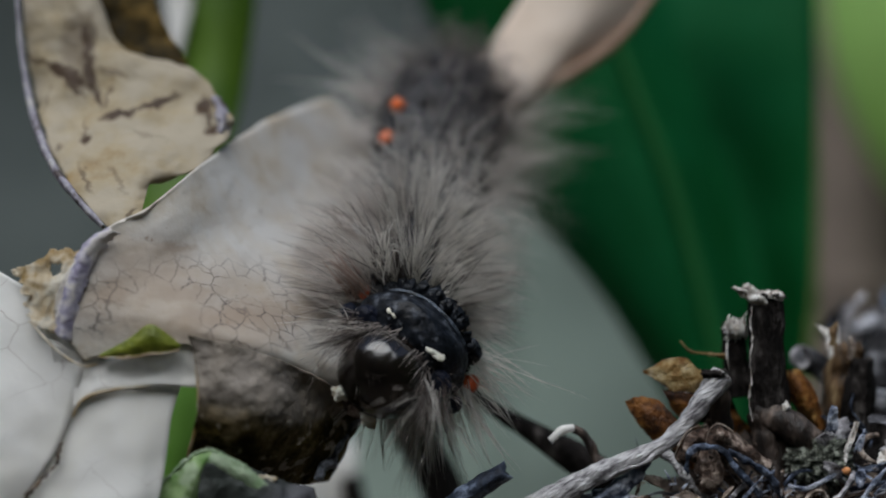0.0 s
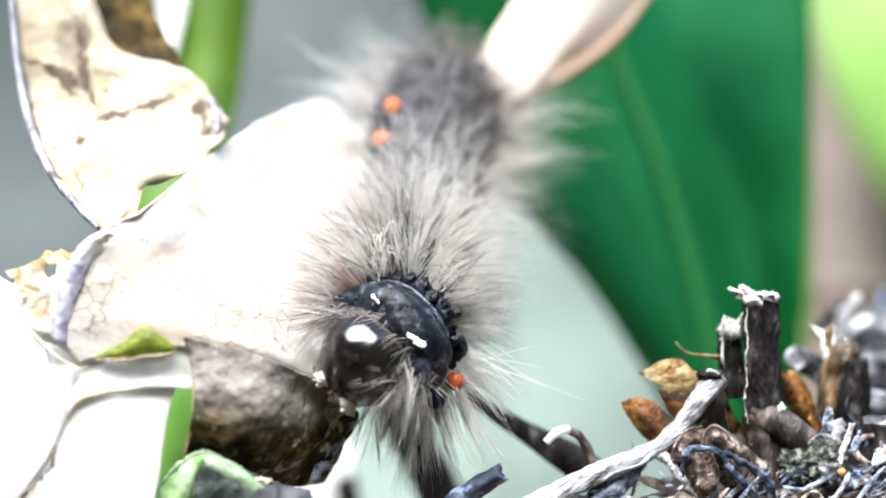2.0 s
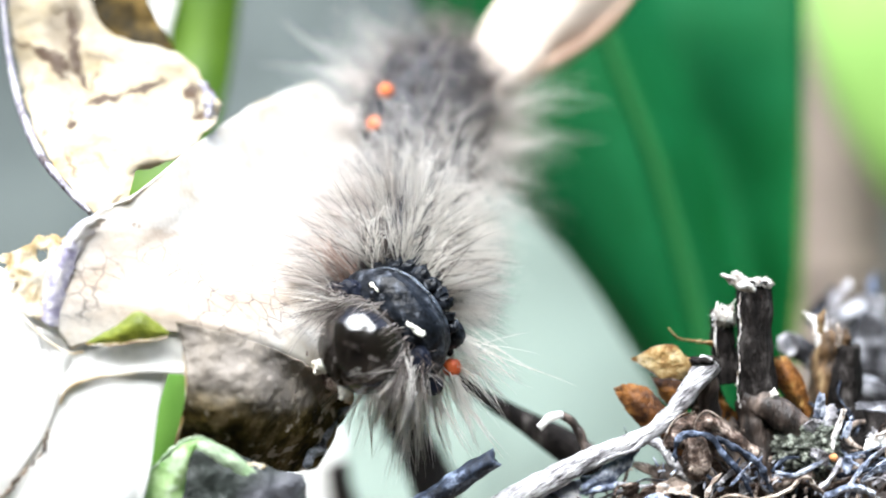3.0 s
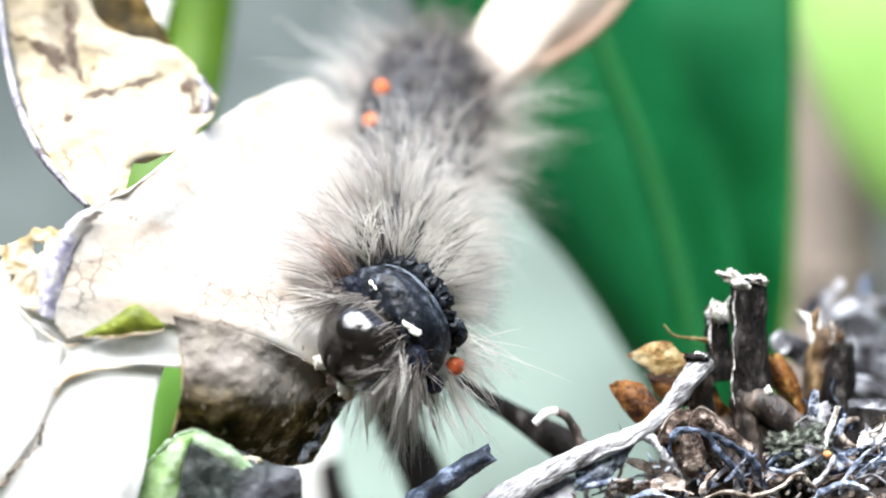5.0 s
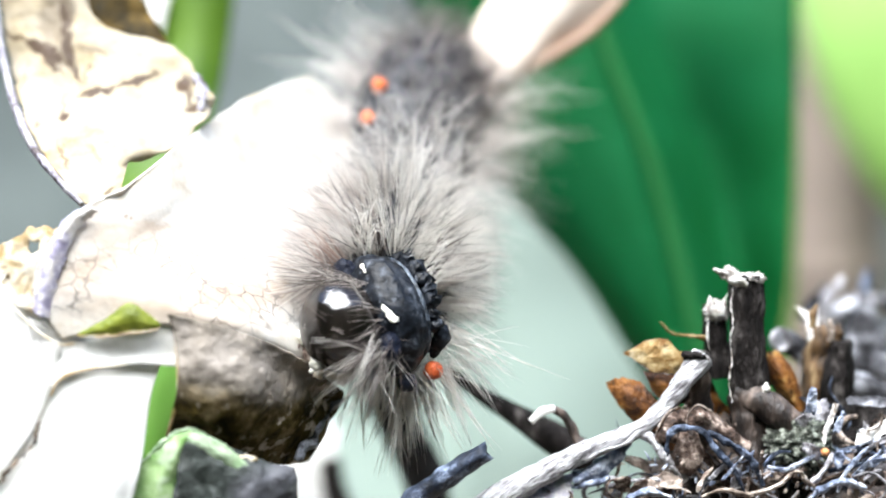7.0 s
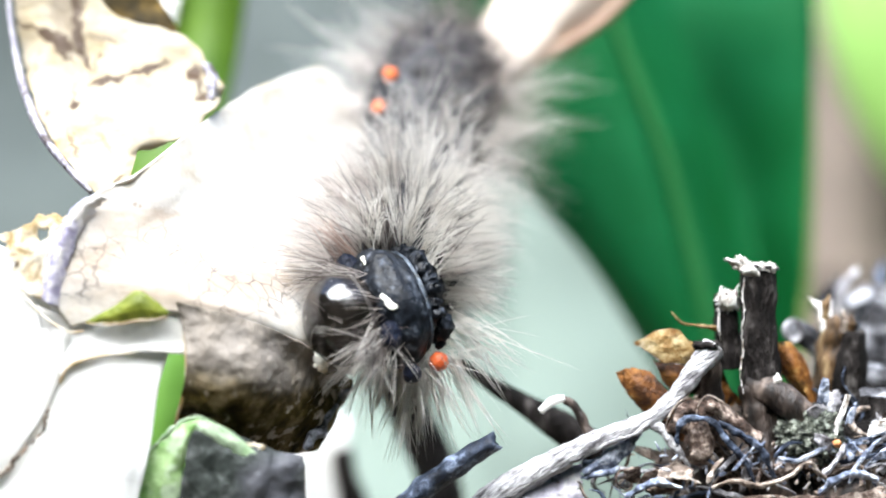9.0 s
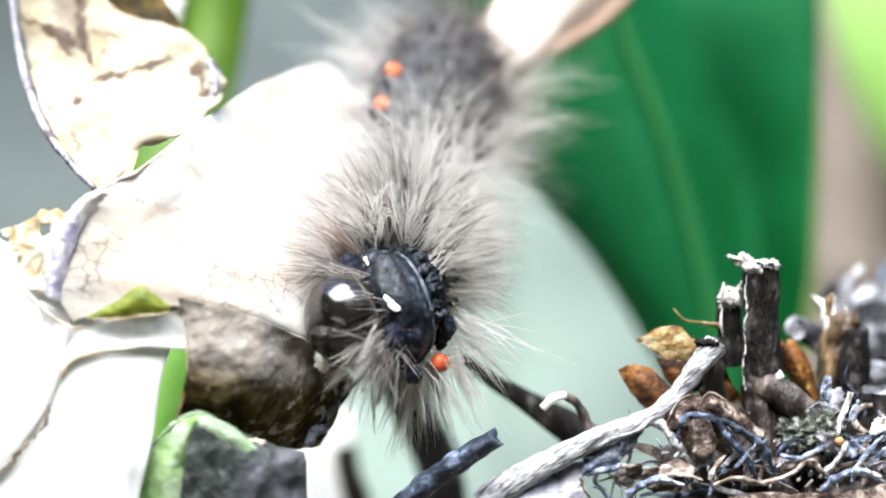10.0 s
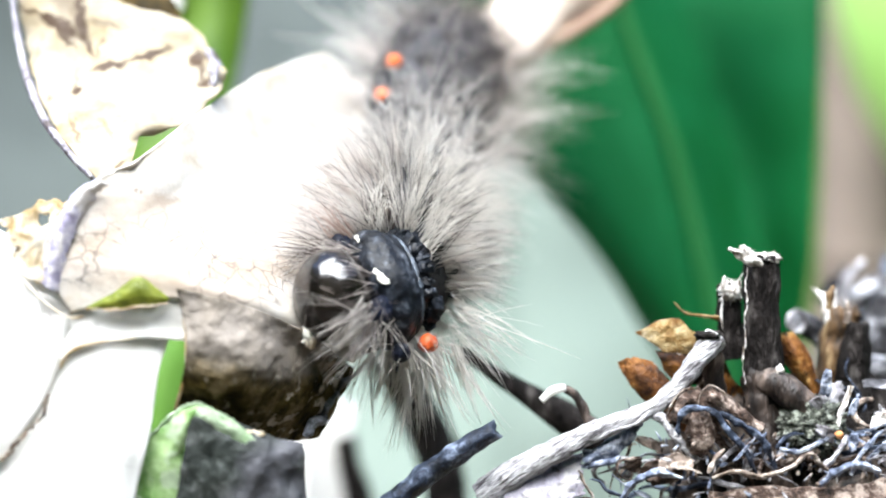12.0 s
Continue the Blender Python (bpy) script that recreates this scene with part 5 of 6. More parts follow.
def flower_head():
    t = thing("dried_flower_head", (12.72, 39, -11.82), "withered grey-brown flower head with broken stalks", "flower head")
    part("core", blob(Geo(), (13.27, 39.5, -11), (4.2, 3.2, 3.3), 50, 34, 0.3, 3, 4), BUD, t, "brown matted core")
    part("stalk", tube(Geo(), [(13.04, 40, -10.95), (13, 42, -80), (14, 44, -300)], [1.6, 1.4, 2.0], 12, 40, 0.2, 0.5), BARK, t, "dark main stalk")
    # tall broken stump
    st = thing("broken_stalk", (10.87, 38, -6.21), "charred broken stalk with a pale torn end, in the flower head", "stalk", "broken stalks")
    part("stump", tube(Geo(), [(10.87, 38, -6.21), (10.68, 38, -4.45), (10.62, 38, -2.96), (10.62, 38, -1.54)], [0.7, 0.62, 0.58, 0.58], 20, 50, 0.14, 1.6, 2, 7, 0.05, 1, 0.12), BARK, st, "charred bark")
    top = np.array((10.62, 38, -1.54))
    rng = random.Random(12)
    part("torn_end", blob(Geo(), top + np.array([0, 0, -0.02]), (0.57, 0.57, 0.14), 40, 20, 0.6, 5, 6), WOOD, st, "pale torn wood")
    for q in range(46):
        th, r = rng.uniform(0, 2 * math.pi), 0.54 * rng.random() ** 0.4
        o = top + np.array([r * math.cos(th), r * math.sin(th), -0.16])
        lean = -0.28 * max(0, -math.cos(th)) ** 2
        hgt = 0.2 + 0.24 * max(0, -math.cos(th)) + rng.uniform(0, 0.12)
        w = rng.uniform(0.05, 0.11)
        part("splinter", tube(Geo(), [o, o + np.array([lean * 0.3, 0, hgt * 0.55]), o + np.array([lean + rng.gauss(0, 0.05), rng.gauss(0, 0.03), hgt])], [w, w * 0.95, w * 0.5], 7, 8, 0.6, 5, q, flat=0.6, ragged=0.06), WOOD, st)
    part("splinter", tube(Geo(), [(10.50, 37.5, -1.77), (10.07, 37.45, -1.63), (9.73, 37.42, -1.42), (9.47, 37.45, -1.28)], [0.13, 0.16, 0.16, 0.08], 14, 34, 0.9, 4.5, 31, flat=0.6, ragged=0.12), WOOD, st, "pale torn wood")
    part("splinter", tube(Geo(), wiggle([(10.04, 37.5, -1.82), (9.97, 37.45, -2.37), (10.03, 37.4, -2.91), (9.94, 37.4, -3.55), (10, 37.4, -4.19), (9.92, 37.4, -4.83), (10.02, 37.4, -5.57)], 40, 0.05, 8), [0.01, 0.028, 0.012, 0.03, 0.008], 6, 90, 1.2, 8), WOOD, st, "pale split edge")
    st = thing("broken_stalk", (9.94, 38.6, -4.89), "short charred stalk with a splintered white end", "stalk", "broken stalks")
    part("stump", tube(Geo(), [(9.94, 38.6, -4.89), (9.79, 38.6, -3.76), (9.71, 38.6, -2.53)], [0.5, 0.42, 0.36], 14, 30, 0.25, 2, 5, 5, 0.06, 1, 0.2), BARK, st, "charred bark")
    part("torn_end", blob(Geo(), (9.74, 38.3, -2.7), (0.34, 0.28, 0.26), 36, 24, 0.9, 5, 4), WOOD, st, "pale torn wood")
    for q in range(24):
        o = np.array((9.72 + rng.uniform(-0.3, 0.32), 38.2 + rng.uniform(-0.15, 0.15), -2.8 + rng.gauss(0, 0.12)))
        w = rng.uniform(0.04, 0.09)
        part("splinter", tube(Geo(), [o, o + np.array([rng.gauss(0, 0.04), 0, 0.18]), o + np.array([rng.gauss(0, 0.1), 0, rng.uniform(0.3, 0.55)])], [w, w, w * 0.4], 7, 8, 0.6, 5, q, flat=0.6, ragged=0.06), WOOD, st)
    part("splinter", tube(Geo(), [(9.41, 38.15, -2.97), (9.36, 38.1, -3.43), (9.44, 38.1, -3.9)], [0.05, 0.06, 0.02], 8, 14, 0.8, 4, 12, flat=0.6, ragged=0.15), WOOD, st, "pale torn wood")
    part("chip", blob(Geo(), (11.03, 37.1, -5.1), (0.12, 0.09, 0.15), 18, 13, 0.9, 3, 7), WOOD, t, "white wood chip")
    part("tap_root", tube(Geo(), [(10.58, 38, -5.41), (10.65, 37.7, -6.56), (10.85, 37.5, -7.75), (11.31, 37.5, -9.08)], [0.55, 0.5, 0.45, 0.4], 16, 60, 0.35, 2.2, 9, 5, 0.08), BUD, t, "brown ridged root under the stump")
    part("stub", tube(Geo(), [(10.57, 38, -5.34), (11.01, 37.4, -5.57), (11.58, 37.2, -5.96), (12.22, 37.2, -6.54)], [0.5, 0.52, 0.5, 0.4], 18, 40, 0.2, 2, 6), BUD, t, "brown side stub")
    # silver twig
    br = thing("dry_branch", (0.29, 37.4, -10.42), "silver-grey curved dry branch leaning on the flower head", "branch")
    part("limb", tube(Geo(), [(1.60, 37.2, -9.33), (2.49, 37.1, -8.59), (3.55, 37, -7.95), (4.98, 37, -7.19), (6.05, 37, -6.73), (6.95, 37, -6.35), (7.76, 37, -5.62), (8.37, 37.05, -4.81), (9.01, 37.3, -4.07)],
                             [0.5, 0.45, 0.4, 0.34, 0.3, 0.27, 0.28, 0.33, 0.4], 18, 160, 0.16, 3.5, 1, 7, 0.05), SILVER, br, "silver-grey bark")
    part("side_shoot", tube(Geo(), [(6.81, 37, -6.36), (7.32, 36.8, -6.74), (7.72, 36.6, -7.24), (8.35, 36.6, -7.96)], [0.2, 0.16, 0.14, 0.12], 8, 30, 0.3, 3), SILVER, br)
    part("stem", tube(Geo(), [(9.23, 38, -6.49), (9.11, 37.8, -5.53), (8.98, 37.6, -4.77), (8.89, 37.5, -4.02)], [0.4, 0.36, 0.38, 0.36], 16, 50, 0.25, 2, 5, 5, 0.06, 1, 0.12), BUD, br, "dark grey-brown stem")
    part("node", blob(Geo(), (8.78, 37.2, -4.03), (0.46, 0.4, 0.16), 26, 14, 0.4, 3, 5), BARK, br, "dark broken top")
    part("wisp", tube(Geo(), [(7.88, 38.4, -3.05), (8.23, 38.4, -3.4), (8.76, 38.4, -3.48), (9.65, 38.5, -3.64)], [0.03, 0.05, 0.08, 0.13], 8, 30, 0.6, 4, flat=0.6), GOLD_BRACT, t, "thin rusty wisp")
    bracts = [
        [[(6.55, 37.9, -4.01), (6.85, 37.7, -3.84), (7.24, 37.6, -3.59), (7.92, 37.6, -3.56), (8.24, 37.7, -3.86), (9.01, 38, -4.18)],
         [(6.55, 37.9, -4.03), (6.93, 37.62, -3.95), (7.36, 37.5, -3.89), (8.00, 37.5, -3.99), (8.39, 37.6, -4.23), (8.97, 37.8, -4.49)],
         [(6.57, 37.9, -4.05), (6.81, 37.7, -4.19), (7.20, 37.6, -4.43), (7.41, 37.5, -4.62), (8.12, 37.6, -4.68), (9.02, 38, -4.88)]],
        [[(7.22, 38.1, -4.65), (7.56, 38, -4.68), (8.20, 38, -4.74), (8.95, 38.2, -4.87)],
         [(7.36, 37.9, -4.91), (7.65, 37.7, -5.04), (8.15, 37.7, -5.13), (8.84, 38, -5.21)],
         [(7.53, 38.1, -5.26), (7.77, 38, -5.52), (8.13, 38, -5.76), (8.82, 38.2, -5.69)]],
        [[(5.96, 37.8, -4.99), (6.10, 37.7, -5.25), (6.35, 37.6, -5.67), (6.89, 37.7, -6.30)],
         [(6.33, 37.6, -4.81), (6.56, 37.4, -5.17), (6.90, 37.3, -5.64), (7.36, 37.5, -6.19)],
         [(7.10, 37.8, -4.95), (7.33, 37.6, -5.24), (7.68, 37.6, -5.58), (8.18, 37.8, -6.04)]],
        [[(7.31, 37.5, -6.67), (7.59, 37.5, -6.96), (8.05, 37.6, -7.15)],
         [(7.42, 37.4, -6.47), (7.69, 37.3, -6.67), (8.11, 37.4, -6.79)],
         [(7.58, 37.5, -6.30), (7.91, 37.5, -6.44), (8.30, 37.6, -6.49)]],
        [[(11.49, 38.6, -4.03), (11.42, 38.5, -4.69), (11.78, 38.5, -5.33), (12.4, 38.6, -6.12)], [(11.58, 38.4, -4), (11.8, 38, -4.63), (12.02, 38, -5.23), (12.53, 38.3, -6.08)], [(11.87, 38.6, -4.03), (12.29, 38.5, -4.54), (12.55, 38.5, -5.16), (12.81, 38.6, -5.97)]],
        [[(7.45, 38.4, -5.85), (7.78, 38.2, -6.25), (8.06, 38.2, -7.28)], [(7.76, 38.1, -5.67), (8.15, 38, -6.12), (8.48, 38, -7.24)], [(8.29, 38.4, -5.72), (8.74, 38.3, -6.08), (8.96, 38.3, -7.11)]],
        [[(9.04, 38.8, -4.92), (9.37, 38.6, -5.84), (10.18, 38.8, -6.44)], [(9.61, 38.8, -4.73), (9.94, 38.6, -5.65), (10.56, 38.8, -6.06)]],
    ]
    for i, r in enumerate(bracts):
        part("bract", sheet(Geo(), r, 44, 30, 0.03, 0.05, 1.8, i * 3 + 1, 0.03, 9, 0.05, None, 0.018), GOLD_BRACT if i == 0 else BRACT, t, "pale golden bract" if i == 0 else "rusty translucent bract")
        part("bract_rim", tube(Geo(), wiggle(r[0], 30, 0.05, i), [0.008, 0.018, 0.012, 0.018, 0.006], 6, 40, 0.8, 5), GOLD_WOOD, t, "pale golden rim")
        part("bract_rim", tube(Geo(), wiggle(r[-1], 30, 0.04, i + 20), [0.008, 0.02, 0.016, 0.02, 0.006], 6, 40, 0.8, 5), HUSK, t, "dark brown rim")
    part("core", blob(Geo(), (14.54, 39.8, -8.2), (2.8, 1.6, 2.1), 50, 34, 0.35, 3, 21), BARK, t, "black matted core")
    part("core", blob(Geo(), (10.68, 39.6, -8.51), (2.6, 1.8, 2.3), 50, 34, 0.35, 3, 14), BUD, t, "brown matted core")

    def scroll(at, tilt, r, l, arc, start, seed):
        """A curled papery scale."""
        ax = np.array([math.cos(tilt), -0.15, math.sin(tilt)])
        e1 = unit(np.cross(ax, (0, 1, 0)))
        e2 = unit(np.cross(ax, e1))
        rails = []
        for q in range(6):
            th = start + arc * q / 5
            rails.append([np.array(at) + ax * l * (u - 0.5) + (r * (1.15 - 0.55 * abs(u - 0.45) - 0.05 * q)) * (math.cos(th) * e1 + math.sin(th) * e2) for u in (0, 0.33, 0.66, 1)])
        return sheet(Geo(), rails, 24, 24, 0.06, 0.14, 1.6, seed, 0.02, 8, 0.12, None, 0.04)
    for i, (at, tilt, r, l, arc, start) in enumerate((
            ((9.27, 37.4, -7.86), 1.9, 0.6, 1.9, 3.4, 2.2), ((10.2, 37.8, -7.38), -0.9, 0.6, 1.8, 3.2, 2.6), ((7.58, 37.2, -8.18), 0.5, 0.5, 1.5, 3.5, 1.5),
            ((11.22, 37.2, -7.81), 0.3, 0.42, 2.2, 3.4, 1.2), ((13.11, 37.4, -7.67), 0.5, 0.45, 2.0, 3.4, 2.0), ((9.04, 38.4, -5.53), 1.4, 0.45, 1.4, 3.4, 0.6))):
        part("husk", scroll(at, tilt, r, l, arc, start, 40 + i), HUSK, t, "curled brown husk")
    part("bud", blob(Geo(), (8.38, 36.4, -7.08), (0.46, 0.4, 0.66), 30, 24, 0.12, 2.5, 3, None, lambda q: 1 + 0.35 * max(0, q[2]) ** 6), HUSK, t, "pointed grey-brown bud")
    part("scale", sheet(Geo(), [
        [(7.75, 37, -6.5), (7.48, 36.7, -6.72), (7.56, 36.6, -6.25), (7.92, 36.7, -5.77), (8.42, 36.9, -5.67)], [(7.87, 36.7, -6.67), (7.7, 36.4, -6.61), (7.78, 36.3, -6.2), (8.11, 36.5, -5.97), (8.5, 36.8, -5.89)],
        [(8.12, 37, -6.9), (8.16, 36.7, -6.67), (8.19, 36.7, -6.36), (8.4, 36.8, -6.2), (8.66, 37, -6.14)]], 30, 14, 0.06, 0.1, 2, 61, 0.03), HUSK, t, "curled brown scale")
    part("scale_rim", tube(Geo(), [(7.71, 36.6, -6.72), (7.36, 36.5, -6.63), (7.45, 36.4, -6.15), (7.83, 36.5, -5.7), (8.4, 36.8, -5.6)], [0.012, 0.022, 0.026, 0.022, 0.012], 7, 50, 0.8, 6), TAN_FRAY, t, "pale scale rim")
    part("scale", sheet(Geo(), [
        [(8.38, 36.9, -6.34), (8.48, 36.7, -5.77), (8.74, 36.6, -5.57), (9.46, 36.6, -6), (10.52, 36.8, -6.86)], [(8.4, 36.5, -6.34), (8.53, 36.3, -5.88), (8.76, 36.2, -5.76), (9.36, 36.2, -6.26), (10.33, 36.5, -7.02)],
        [(8.59, 36.7, -6.49), (8.72, 36.5, -6.17), (8.94, 36.5, -6.13), (9.4, 36.5, -6.63), (10.24, 36.7, -7.31)]], 40, 14, 0.06, 0.12, 2, 63, 0.03), HUSK, t, "arched brown scale")
    part("scale_rim", tube(Geo(), [(8.34, 36.7, -6.38), (8.4, 36.5, -5.79), (8.66, 36.4, -5.51), (9.2, 36.4, -5.79), (9.76, 36.5, -6.24)], [0.012, 0.02, 0.026, 0.02, 0.012], 7, 50, 0.8, 6), TAN_FRAY, t, "pale scale rim")
    for pts, r, m, lb in (
            ([(7.62, 36.2, -7.07), (7.69, 36, -6.4), (8.1, 35.9, -6.13), (8.68, 35.9, -6.26), (9.1, 36, -6.79), (9.71, 36.2, -7.43), (10.18, 36.4, -8.27)], 0.15, FIBRE_DARK, "thick blue-black root"),
            ([(8.96, 36.3, -6.35), (9.66, 36, -6.7), (10.21, 35.9, -7.15), (10.65, 36, -8)], 0.15, FIBRE_DARK, "thick blue-black root"),
            ([(11.94, 35.8, -8.48), (12.45, 35.6, -7.97), (13.02, 35.6, -7.79), (13.78, 35.8, -8.01)], 0.15, FIBRE, "arched blue-grey root"),
            ([(13.94, 36, -6.77), (13.46, 35.9, -7.22), (13.13, 35.9, -7.68), (13.01, 36, -8.18)], 0.12, FIBRE, "blue-grey root"),
            ([(13.58, 38.2, -4.79), (13.5, 38.2, -5.26), (13.69, 38.1, -5.61), (13.95, 38, -5.97)], 0.06, FIBRE_DARK, "thin upright twig"),
            ([(8.66, 35.8, -8.29), (9.28, 35.7, -8.06), (10.13, 35.6, -8.17), (11, 35.6, -7.88), (11.47, 35.7, -7.53), (11.73, 35.7, -7.53), (11.95, 35.8, -7.8), (12.34, 36, -8.06)], 0.11, TAN_FRAY, "tan curled ribbon"),
            ([(4.94, 36.8, -7.51), (5.68, 36.7, -7.06), (6.49, 36.7, -6.77), (6.86, 36.8, -6.47)], 0.09, SILVER, "thin silver strand"),
            ([(5.87, 36.2, -9.2), (6.27, 36, -8.53), (6.98, 36, -8.18), (7.77, 36, -8.35)], 0.16, FIBRE, "arched blue-grey root"),
            ([(8.54, 35.9, -8.16), (8.75, 35.9, -7.72), (9.06, 36, -7.42)], 0.12, TAN_FRAY, "pale curled tendril"),
            ([(12, 36, -8.09), (12.62, 36, -7.39), (12.87, 36.1, -6.96)], 0.12, GREY_STALK, "grey splinter"),
            ([(10.92, 36.5, -7.49), (11.36, 36.2, -7.53), (11.98, 36.2, -7.25), (12.4, 36.4, -7.08)], 0.1, FIBRE, "grey root")):
        solo("root", tube(Geo(), pts, [r * 0.5, r * 1.05, r * 0.8, r, r * 0.5], 12, 80, 0.75, 3.2, len(pts), 4, 0.1, flat=0.7), m, lb + " lying over the flower head", "root", "roots over the flower head")
    for rails, m, lb in (
            ([[(13.37, 37, -5.56), (13.04, 36.8, -6.29), (12.72, 36.7, -6.92)], [(13.19, 37, -5.53), (12.85, 36.8, -6.25), (12.61, 36.7, -6.81)]], WOOD, "cream wood splinter"),
            ([[(13.82, 36.6, -6.43), (14.26, 36.6, -6.25), (14.88, 36.8, -5.93)], [(13.65, 36.4, -6.84), (14.19, 36.4, -6.61), (14.8, 36.6, -6.43)]], WOOD, "cream wood splinter"),
            ([[(6.74, 37.4, -6.9), (6.21, 37.2, -7.67), (5, 37, -8.41)], [(6.48, 37.2, -6.83), (5.91, 37, -7.34), (4.77, 36.9, -8.08)], [(6.17, 37.5, -7.14), (5.69, 37.4, -7.49), (4.83, 37.4, -7.86)]], FIBRE, "blue-grey papery flap"),
            ([[(8.66, 36.4, -8.8), (10.92, 36.2, -8.58), (12.69, 36.2, -8.58), (15.26, 36.4, -8.09)], [(8.33, 35, -9.92), (10.56, 35, -9.75), (12.27, 35, -9.58), (14.67, 35, -9.24)]], HUSK, "brown leaf scrap"),
            ([[(12.45, 37.4, -5.99), (12.78, 37.6, -5.54), (13.18, 37.6, -5.5)], [(12.24, 37.2, -6.21), (12.64, 37.1, -5.83), (13.17, 37.3, -5.83)], [(12.49, 37.2, -6.36), (12.86, 37.2, -6.27), (13.11, 37.3, -6.1)]], GREY_STALK, "grey papery scrap"),
            ([[(14.05, 38.2, -5.55), (14.66, 38.1, -5.43), (15.6, 38.1, -5.5)], [(13.99, 37.9, -5.77), (14.55, 37.8, -5.72), (15.47, 37.8, -5.83)]], SMOKE, "grey papery scrap"),
            ([[(1.42, 37.4, -8.89), (3.05, 37.4, -8.46), (4.94, 37.5, -7.84)], [(1.41, 37, -9.47), (3.05, 36.8, -9.16), (4.82, 37, -8.42)], [(1.51, 36.8, -10.05), (3.10, 36.6, -9.79), (4.92, 36.8, -9.10)]], RIM, "lilac-white papery scrap"),
            ([[(7.15, 36.4, -7.82), (7.66, 36.3, -7.59), (8.13, 36.4, -7.82)], [(6.98, 36, -8.18), (7.54, 36, -8.06), (8.04, 36, -8.18)]], TAN_FRAY, "crumbled tan scrap")):
        solo("leaf_scrap", sheet(Geo(), rails, 30, 16, 0.06, 0.14, 1.6, len(lb), 0.06, 9, 0.15, None, 0.05), m, lb + " caught in the root tangle", "scrap", "scraps in the tangle")
    solo("crumb", blob(Geo(), (12.66, 36.2, -6.97), (0.13, 0.1, 0.13), 10, 8, 0.4, 2, 2), ORANGE_CRUMB, "small orange crumb among the grey roots", "crumb")
    rng = random.Random(3)
    for i in range(24):
        x = rng.uniform(4.2, 14.6)
        z = (-7.3 + max(0, x - 7) * 0.3 if x < 12 else -5.8) - rng.random() * 1.6
        p = np.array([x, rng.uniform(36.4, 38), z])
        a1, b1 = unit([rng.gauss(0, 1), rng.gauss(0, 0.4), rng.gauss(0, 1)]), unit([rng.gauss(0, 1), rng.gauss(0, 1), rng.gauss(0, 1)])
        l, w = rng.uniform(0.4, 1.3), rng.uniform(0.12, 0.35)
        part("flake", sheet(Geo(), [[p + b1 * w * e, p + a1 * l * 0.5 + b1 * w * e * 1.1, p + a1 * l + b1 * w * e * 0.5] for e in (-1, 0, 1)], 14, 8, 0.05, 0.12, 1.8, i, 0.08, 8, 0.2),
             (HUSK, GREY_STALK, FIBRE, TAN_FRAY)[i % 4], t)
    for i in range(34):
        x = rng.uniform(8.8, 15.2)
        p = np.array([x, rng.uniform(35.6, 37.4), (-6.0 if x > 11.5 else -7.0) - rng.random() * 2.2])
        if 10.8 < x < 13.0 and p[2] > -7.7:
            continue
        ang, l, r = rng.choice((0.5, 0.9, 2.4, 0.2, 1.3)) + rng.gauss(0, 0.3), rng.uniform(0.5, 1.6), rng.uniform(0.04, 0.12)
        w = np.array([math.cos(ang), rng.gauss(0, 0.3), math.sin(ang) * 0.8])
        e1 = unit(np.cross(w, (rng.gauss(0, 0.5), 1, rng.gauss(0, 0.5))))
        bow = np.array([0, 0, rng.gauss(0.1, 0.1)])
        part("shard", sheet(Geo(), [[p + e1 * r * e, p + w * l * 0.5 + bow + e1 * r * e * 1.2, p + w * l + e1 * r * e * 0.4] for e in (-1, 0.2, 1)], 14, 6, 0.05, 0.06, 2.5, i, 0.1, 7, 0.2),
             (FIBRE, GREY_STALK, HUSK, FIBRE_DARK)[i % 4], t)
    for i in range(110):
        x = rng.uniform(7.2, 15.0)
        p = np.array([x, rng.uniform(35.6, 36.8), (-6.2 if x > 11.5 else -7.0) - 2.3 * rng.random()])
        if 10.9 < x < 12.9 and p[2] > -7.6:
            continue
        l, w, ang = rng.uniform(0.12, 0.45), rng.uniform(0.02, 0.06), rng.uniform(0, 3.1)
        a1 = np.array([math.cos(ang), rng.gauss(0, 0.3), math.sin(ang)])
        b1 = unit(np.cross(a1, (rng.gauss(0, 0.4), 1, rng.gauss(0, 0.4))))
        part("fleck", sheet(Geo(), [[p + b1 * w * e, p + a1 * l * 0.5 + b1 * w * e * 1.2, p + a1 * l + b1 * w * e * 0.3] for e in (-1, 0, 1)], 7, 5, 0.03, 0.06, 3, i, 0.1, 7, 0.2), (TAN_FRAY, SILVER, FIBRE)[i % 3], t)
    part("lichen_lump", blob(Geo(), (12.09, 37.3, -6.89), (1.0, 0.8, 0.9), 60, 44, 0.45, 6, 9), LICHEN, t, "grey crusty lump")
    # stump further back
    st = thing("broken_stalk", (13.83, 40, -6.25), "tan hollow stalk with a frayed end and black bark", "stalk", "broken stalks")
    part("stump", tube(Geo(), [(13.83, 40, -6.25), (13.87, 40, -4.88), (13.96, 40, -3.51)], [0.75, 0.66, 0.58], 18, 40, 0.2, 1.8, 11, 5, 0.06, 1, 0.35), GOLD_WOOD, st, "golden rotten wood")
    part("bark_flap", tube(Geo(), [(14.2, 39.5, -6.27), (14.15, 39.3, -4.79), (14.25, 39.2, -3.8)], [0.66, 0.56, 0.38], 12, 30, 0.25, 2, 12, ragged=0.2), BARK, st, "black bark flap")
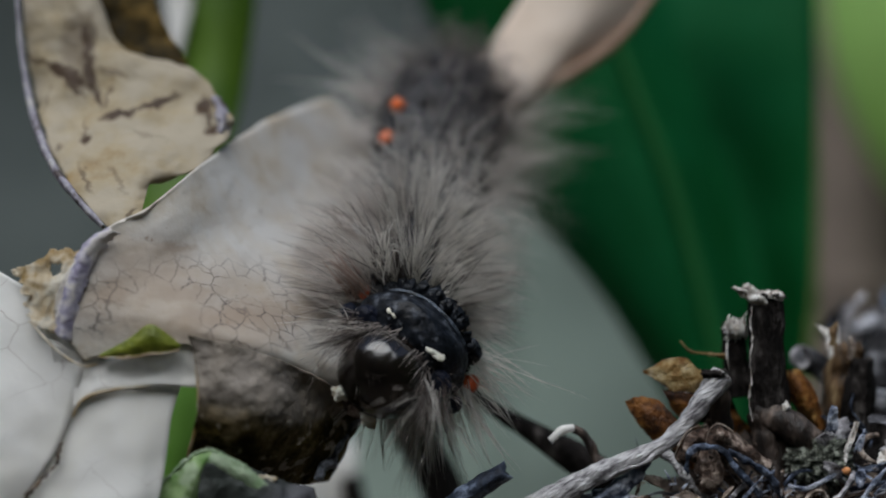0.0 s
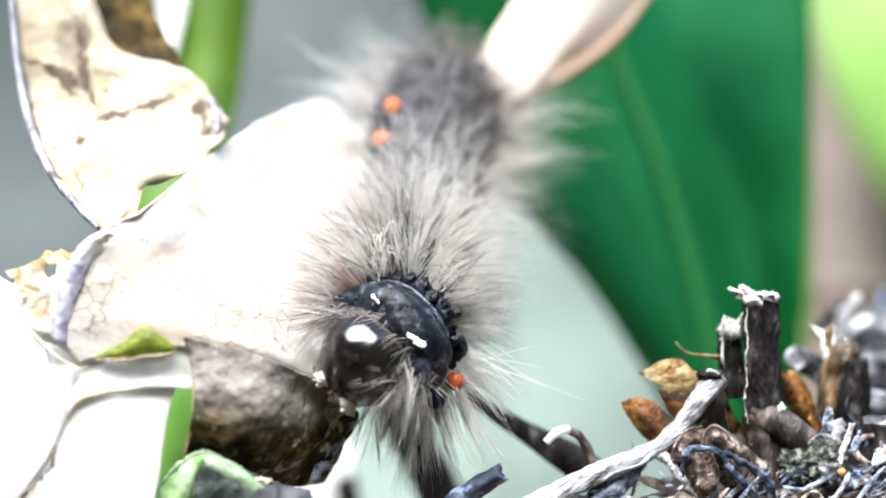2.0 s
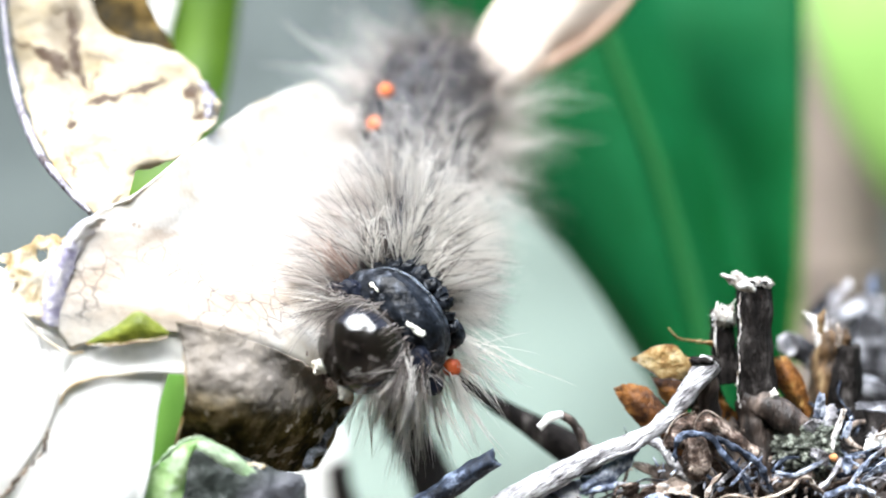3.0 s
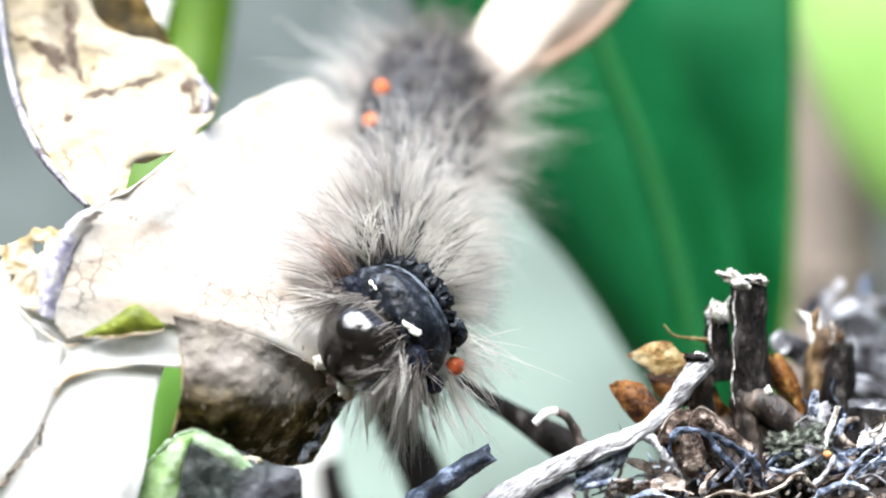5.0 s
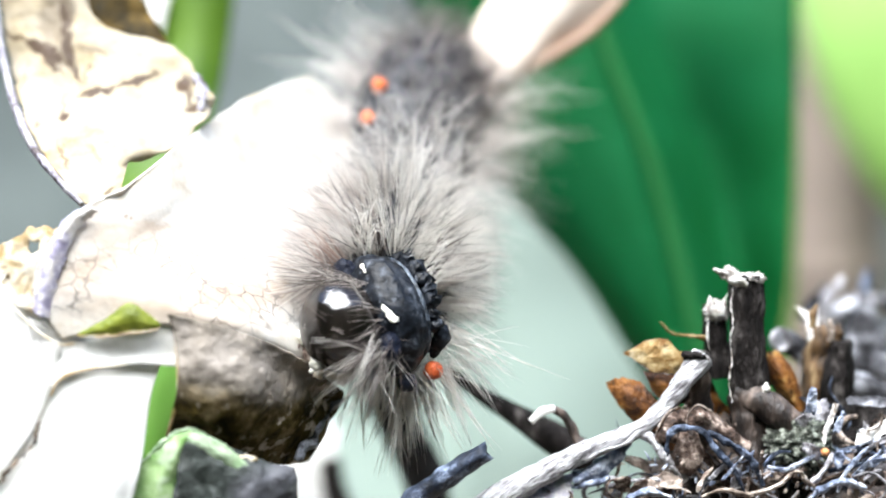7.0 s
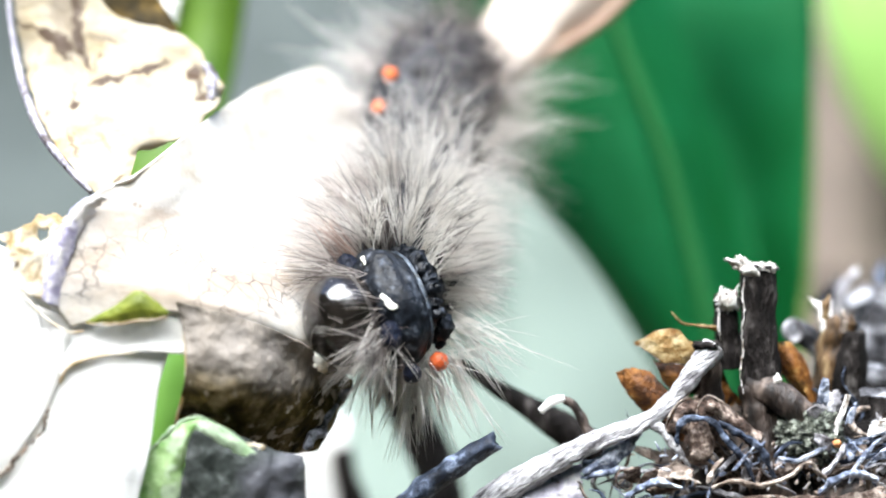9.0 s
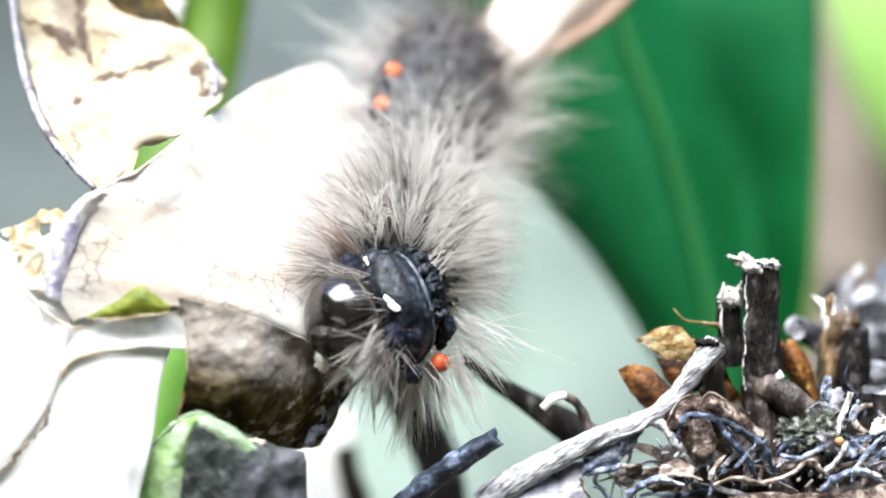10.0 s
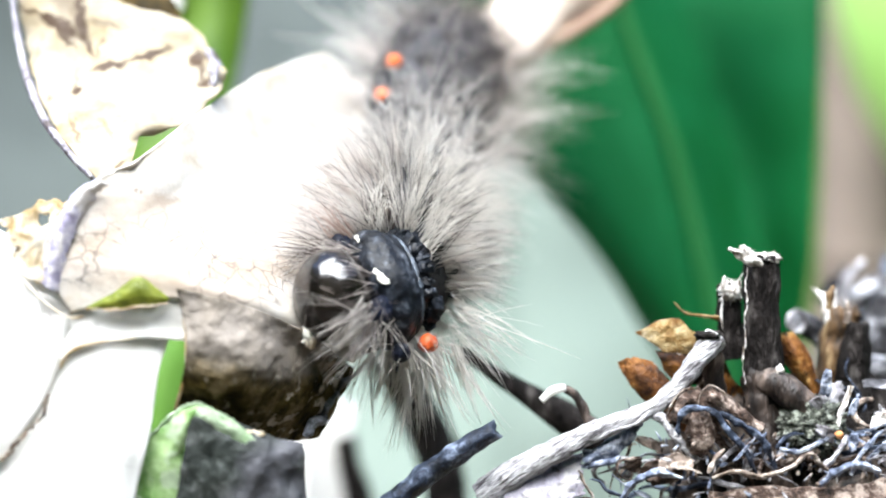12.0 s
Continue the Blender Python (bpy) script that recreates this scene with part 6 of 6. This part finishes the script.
    part("pale_flap", sheet(Geo(), [[(13.07, 40.6, -2.57), (13.34, 40.3, -3.04), (13.39, 39.9, -4.08)], [(13.37, 40.4, -2.79), (13.51, 40.1, -3.16), (13.55, 39.7, -3.86)], [(13.90, 40.6, -2.75), (13.82, 40.2, -3.28), (13.77, 39.8, -3.77)]], 30, 16, 0.1, 0.12, 1.6, 5, 0.08, 9, 0.2, None, 0.06), WOOD, st, "pale torn flap")
    for pts, q in (([(13.85, 39.2, -3.72), (13.87, 39.1, -3.27), (13.79, 39.1, -2.95)], 2), ([(14.17, 39.4, -3.83), (14.21, 39.3, -3.43), (14.16, 39.3, -3.17)], 5), ([(13.22, 39.2, -3.25), (13.22, 39.1, -2.86), (13.36, 39.1, -2.48)], 7)):
        part("fray", tube(Geo(), pts, [0.16, 0.15, 0.05], 8, 16, 0.6, 3, q, flat=0.7), (TAN_FRAY, GOLD_WOOD)[q % 2], st, "pale frayed fibre")
    part("tube_stalk", tube(Geo(), [(12.87, 42, -3.85), (13.7, 42, -4.3), (14.72, 42, -5.12), (17.6, 42, -6.15)], [0.38, 0.42, 0.42, 0.5], 14, 40, 0.3, 1.5, 2, 4, 0.08), SMOKE, t, "hollow grey stalk")
    part("stalk_mouth", tube(Geo(), [(12.92 + 0.3 * math.cos(v * 0.7), 41.6, -3.9 + 0.36 * math.sin(v * 0.7)) for v in range(10)], [0.08, 0.1, 0.08], 8, 40, 0.5, 3), GREY_STALK, t, "pale rim of the hollow stalk")
    rng = random.Random(23)
    for i in range(46):
        x = rng.uniform(15.0, 20.5)
        top = -3.4 + 0.38 * (x - 15.0)
        p = np.array([x, rng.uniform(42, 48), top - 3.4 * rng.random() ** 1.3]) * 1.08
        ang, l, r = rng.uniform(-0.7, 1.2), rng.uniform(0.8, 2.2), rng.uniform(0.15, 0.4)
        w = np.array([math.cos(ang), rng.gauss(0, 0.3), math.sin(ang)])
        mat = (SMOKE, FIBRE_DARK, SMOKE, GREY_STALK, SMOKE, SMOKE)[i % 6]
        if i % 2:
            bow = np.array([0, 0, rng.gauss(0.1, 0.25)])
            part("back_stalk", tube(Geo(), [p, p + w * l * 0.5 + bow, p + w * l], [r * 0.7, r, r * 0.6], 11, 24, 1.0, 1.6, i, 4, 0.15, rng.choice((1, 0.6)), 0.3), mat, t, "blurred dead stalk")
        else:
            e1 = unit(np.cross(w, (rng.gauss(0, 0.5), 1, rng.gauss(0, 0.5))))
            part("back_scale", sheet(Geo(), [[p + e1 * r * 1.6 * e, p + w * l * 0.5 + e1 * r * e * 2 - np.array([0, 0.3 * (1 - abs(e)), 0]), p + w * l + e1 * r * e] for e in (-1, 0, 1)], 18, 12, 0.07, 0.3, 1.2, i, 0.1, 7, 0.2, None, 0.1), mat, t, "blurred papery scale")
    # tangled fibres that curl over the core
    rng = random.Random(7)
    for q in range(105):
        x = rng.uniform(5.6, 15.2)
        top = -7.9 + max(0, x - 6.5) * 0.33 if x < 12 else -6.0
        p = np.array([x, rng.uniform(36.3, 38.6), top - 3.2 * rng.random() ** 1.4])
        ang, turn = rng.uniform(-0.4, 3.6), rng.gauss(0, 0.55)
        pts, step = [p], rng.uniform(0.25, 0.5)
        for e in range(rng.randint(4, 7)):
            ang += turn + rng.gauss(0, 0.25)
            p = p + step * np.array([math.cos(ang), rng.gauss(0, 0.3), 0.75 * math.sin(ang)])
            pts.append(p)
        if max(v[2] for v in pts) > top + 0.5 or any(10.8 < v[0] < 12.9 and v[2] > -7.6 for v in pts):
            continue
        r = rng.choice((0.03, 0.045, 0.06, 0.1))
        part("fibre", tube(Geo(), pts, [r * 0.7, r, r, r * 0.4], 7, 5 * len(pts), 0.35, 3, q, flat=rng.choice((1, 0.5))), (FIBRE, FIBRE_DARK, HUSK, GREY_STALK, TAN_FRAY)[q % 5], t)
    return t


setting()
background()
dead_leaf()
creature, front = caterpillar()
twigs()
flower_head()


# -------- what moves --------
def motions():
    base = creature.matrix_basis.translation - Vector((0, 0, H))
    walk(front, [(s, Matrix.Translation(-base) @ head_pose(x, y, z, f, d)) for s, x, y, z, f, d in HEAD_ROWS])


motions()
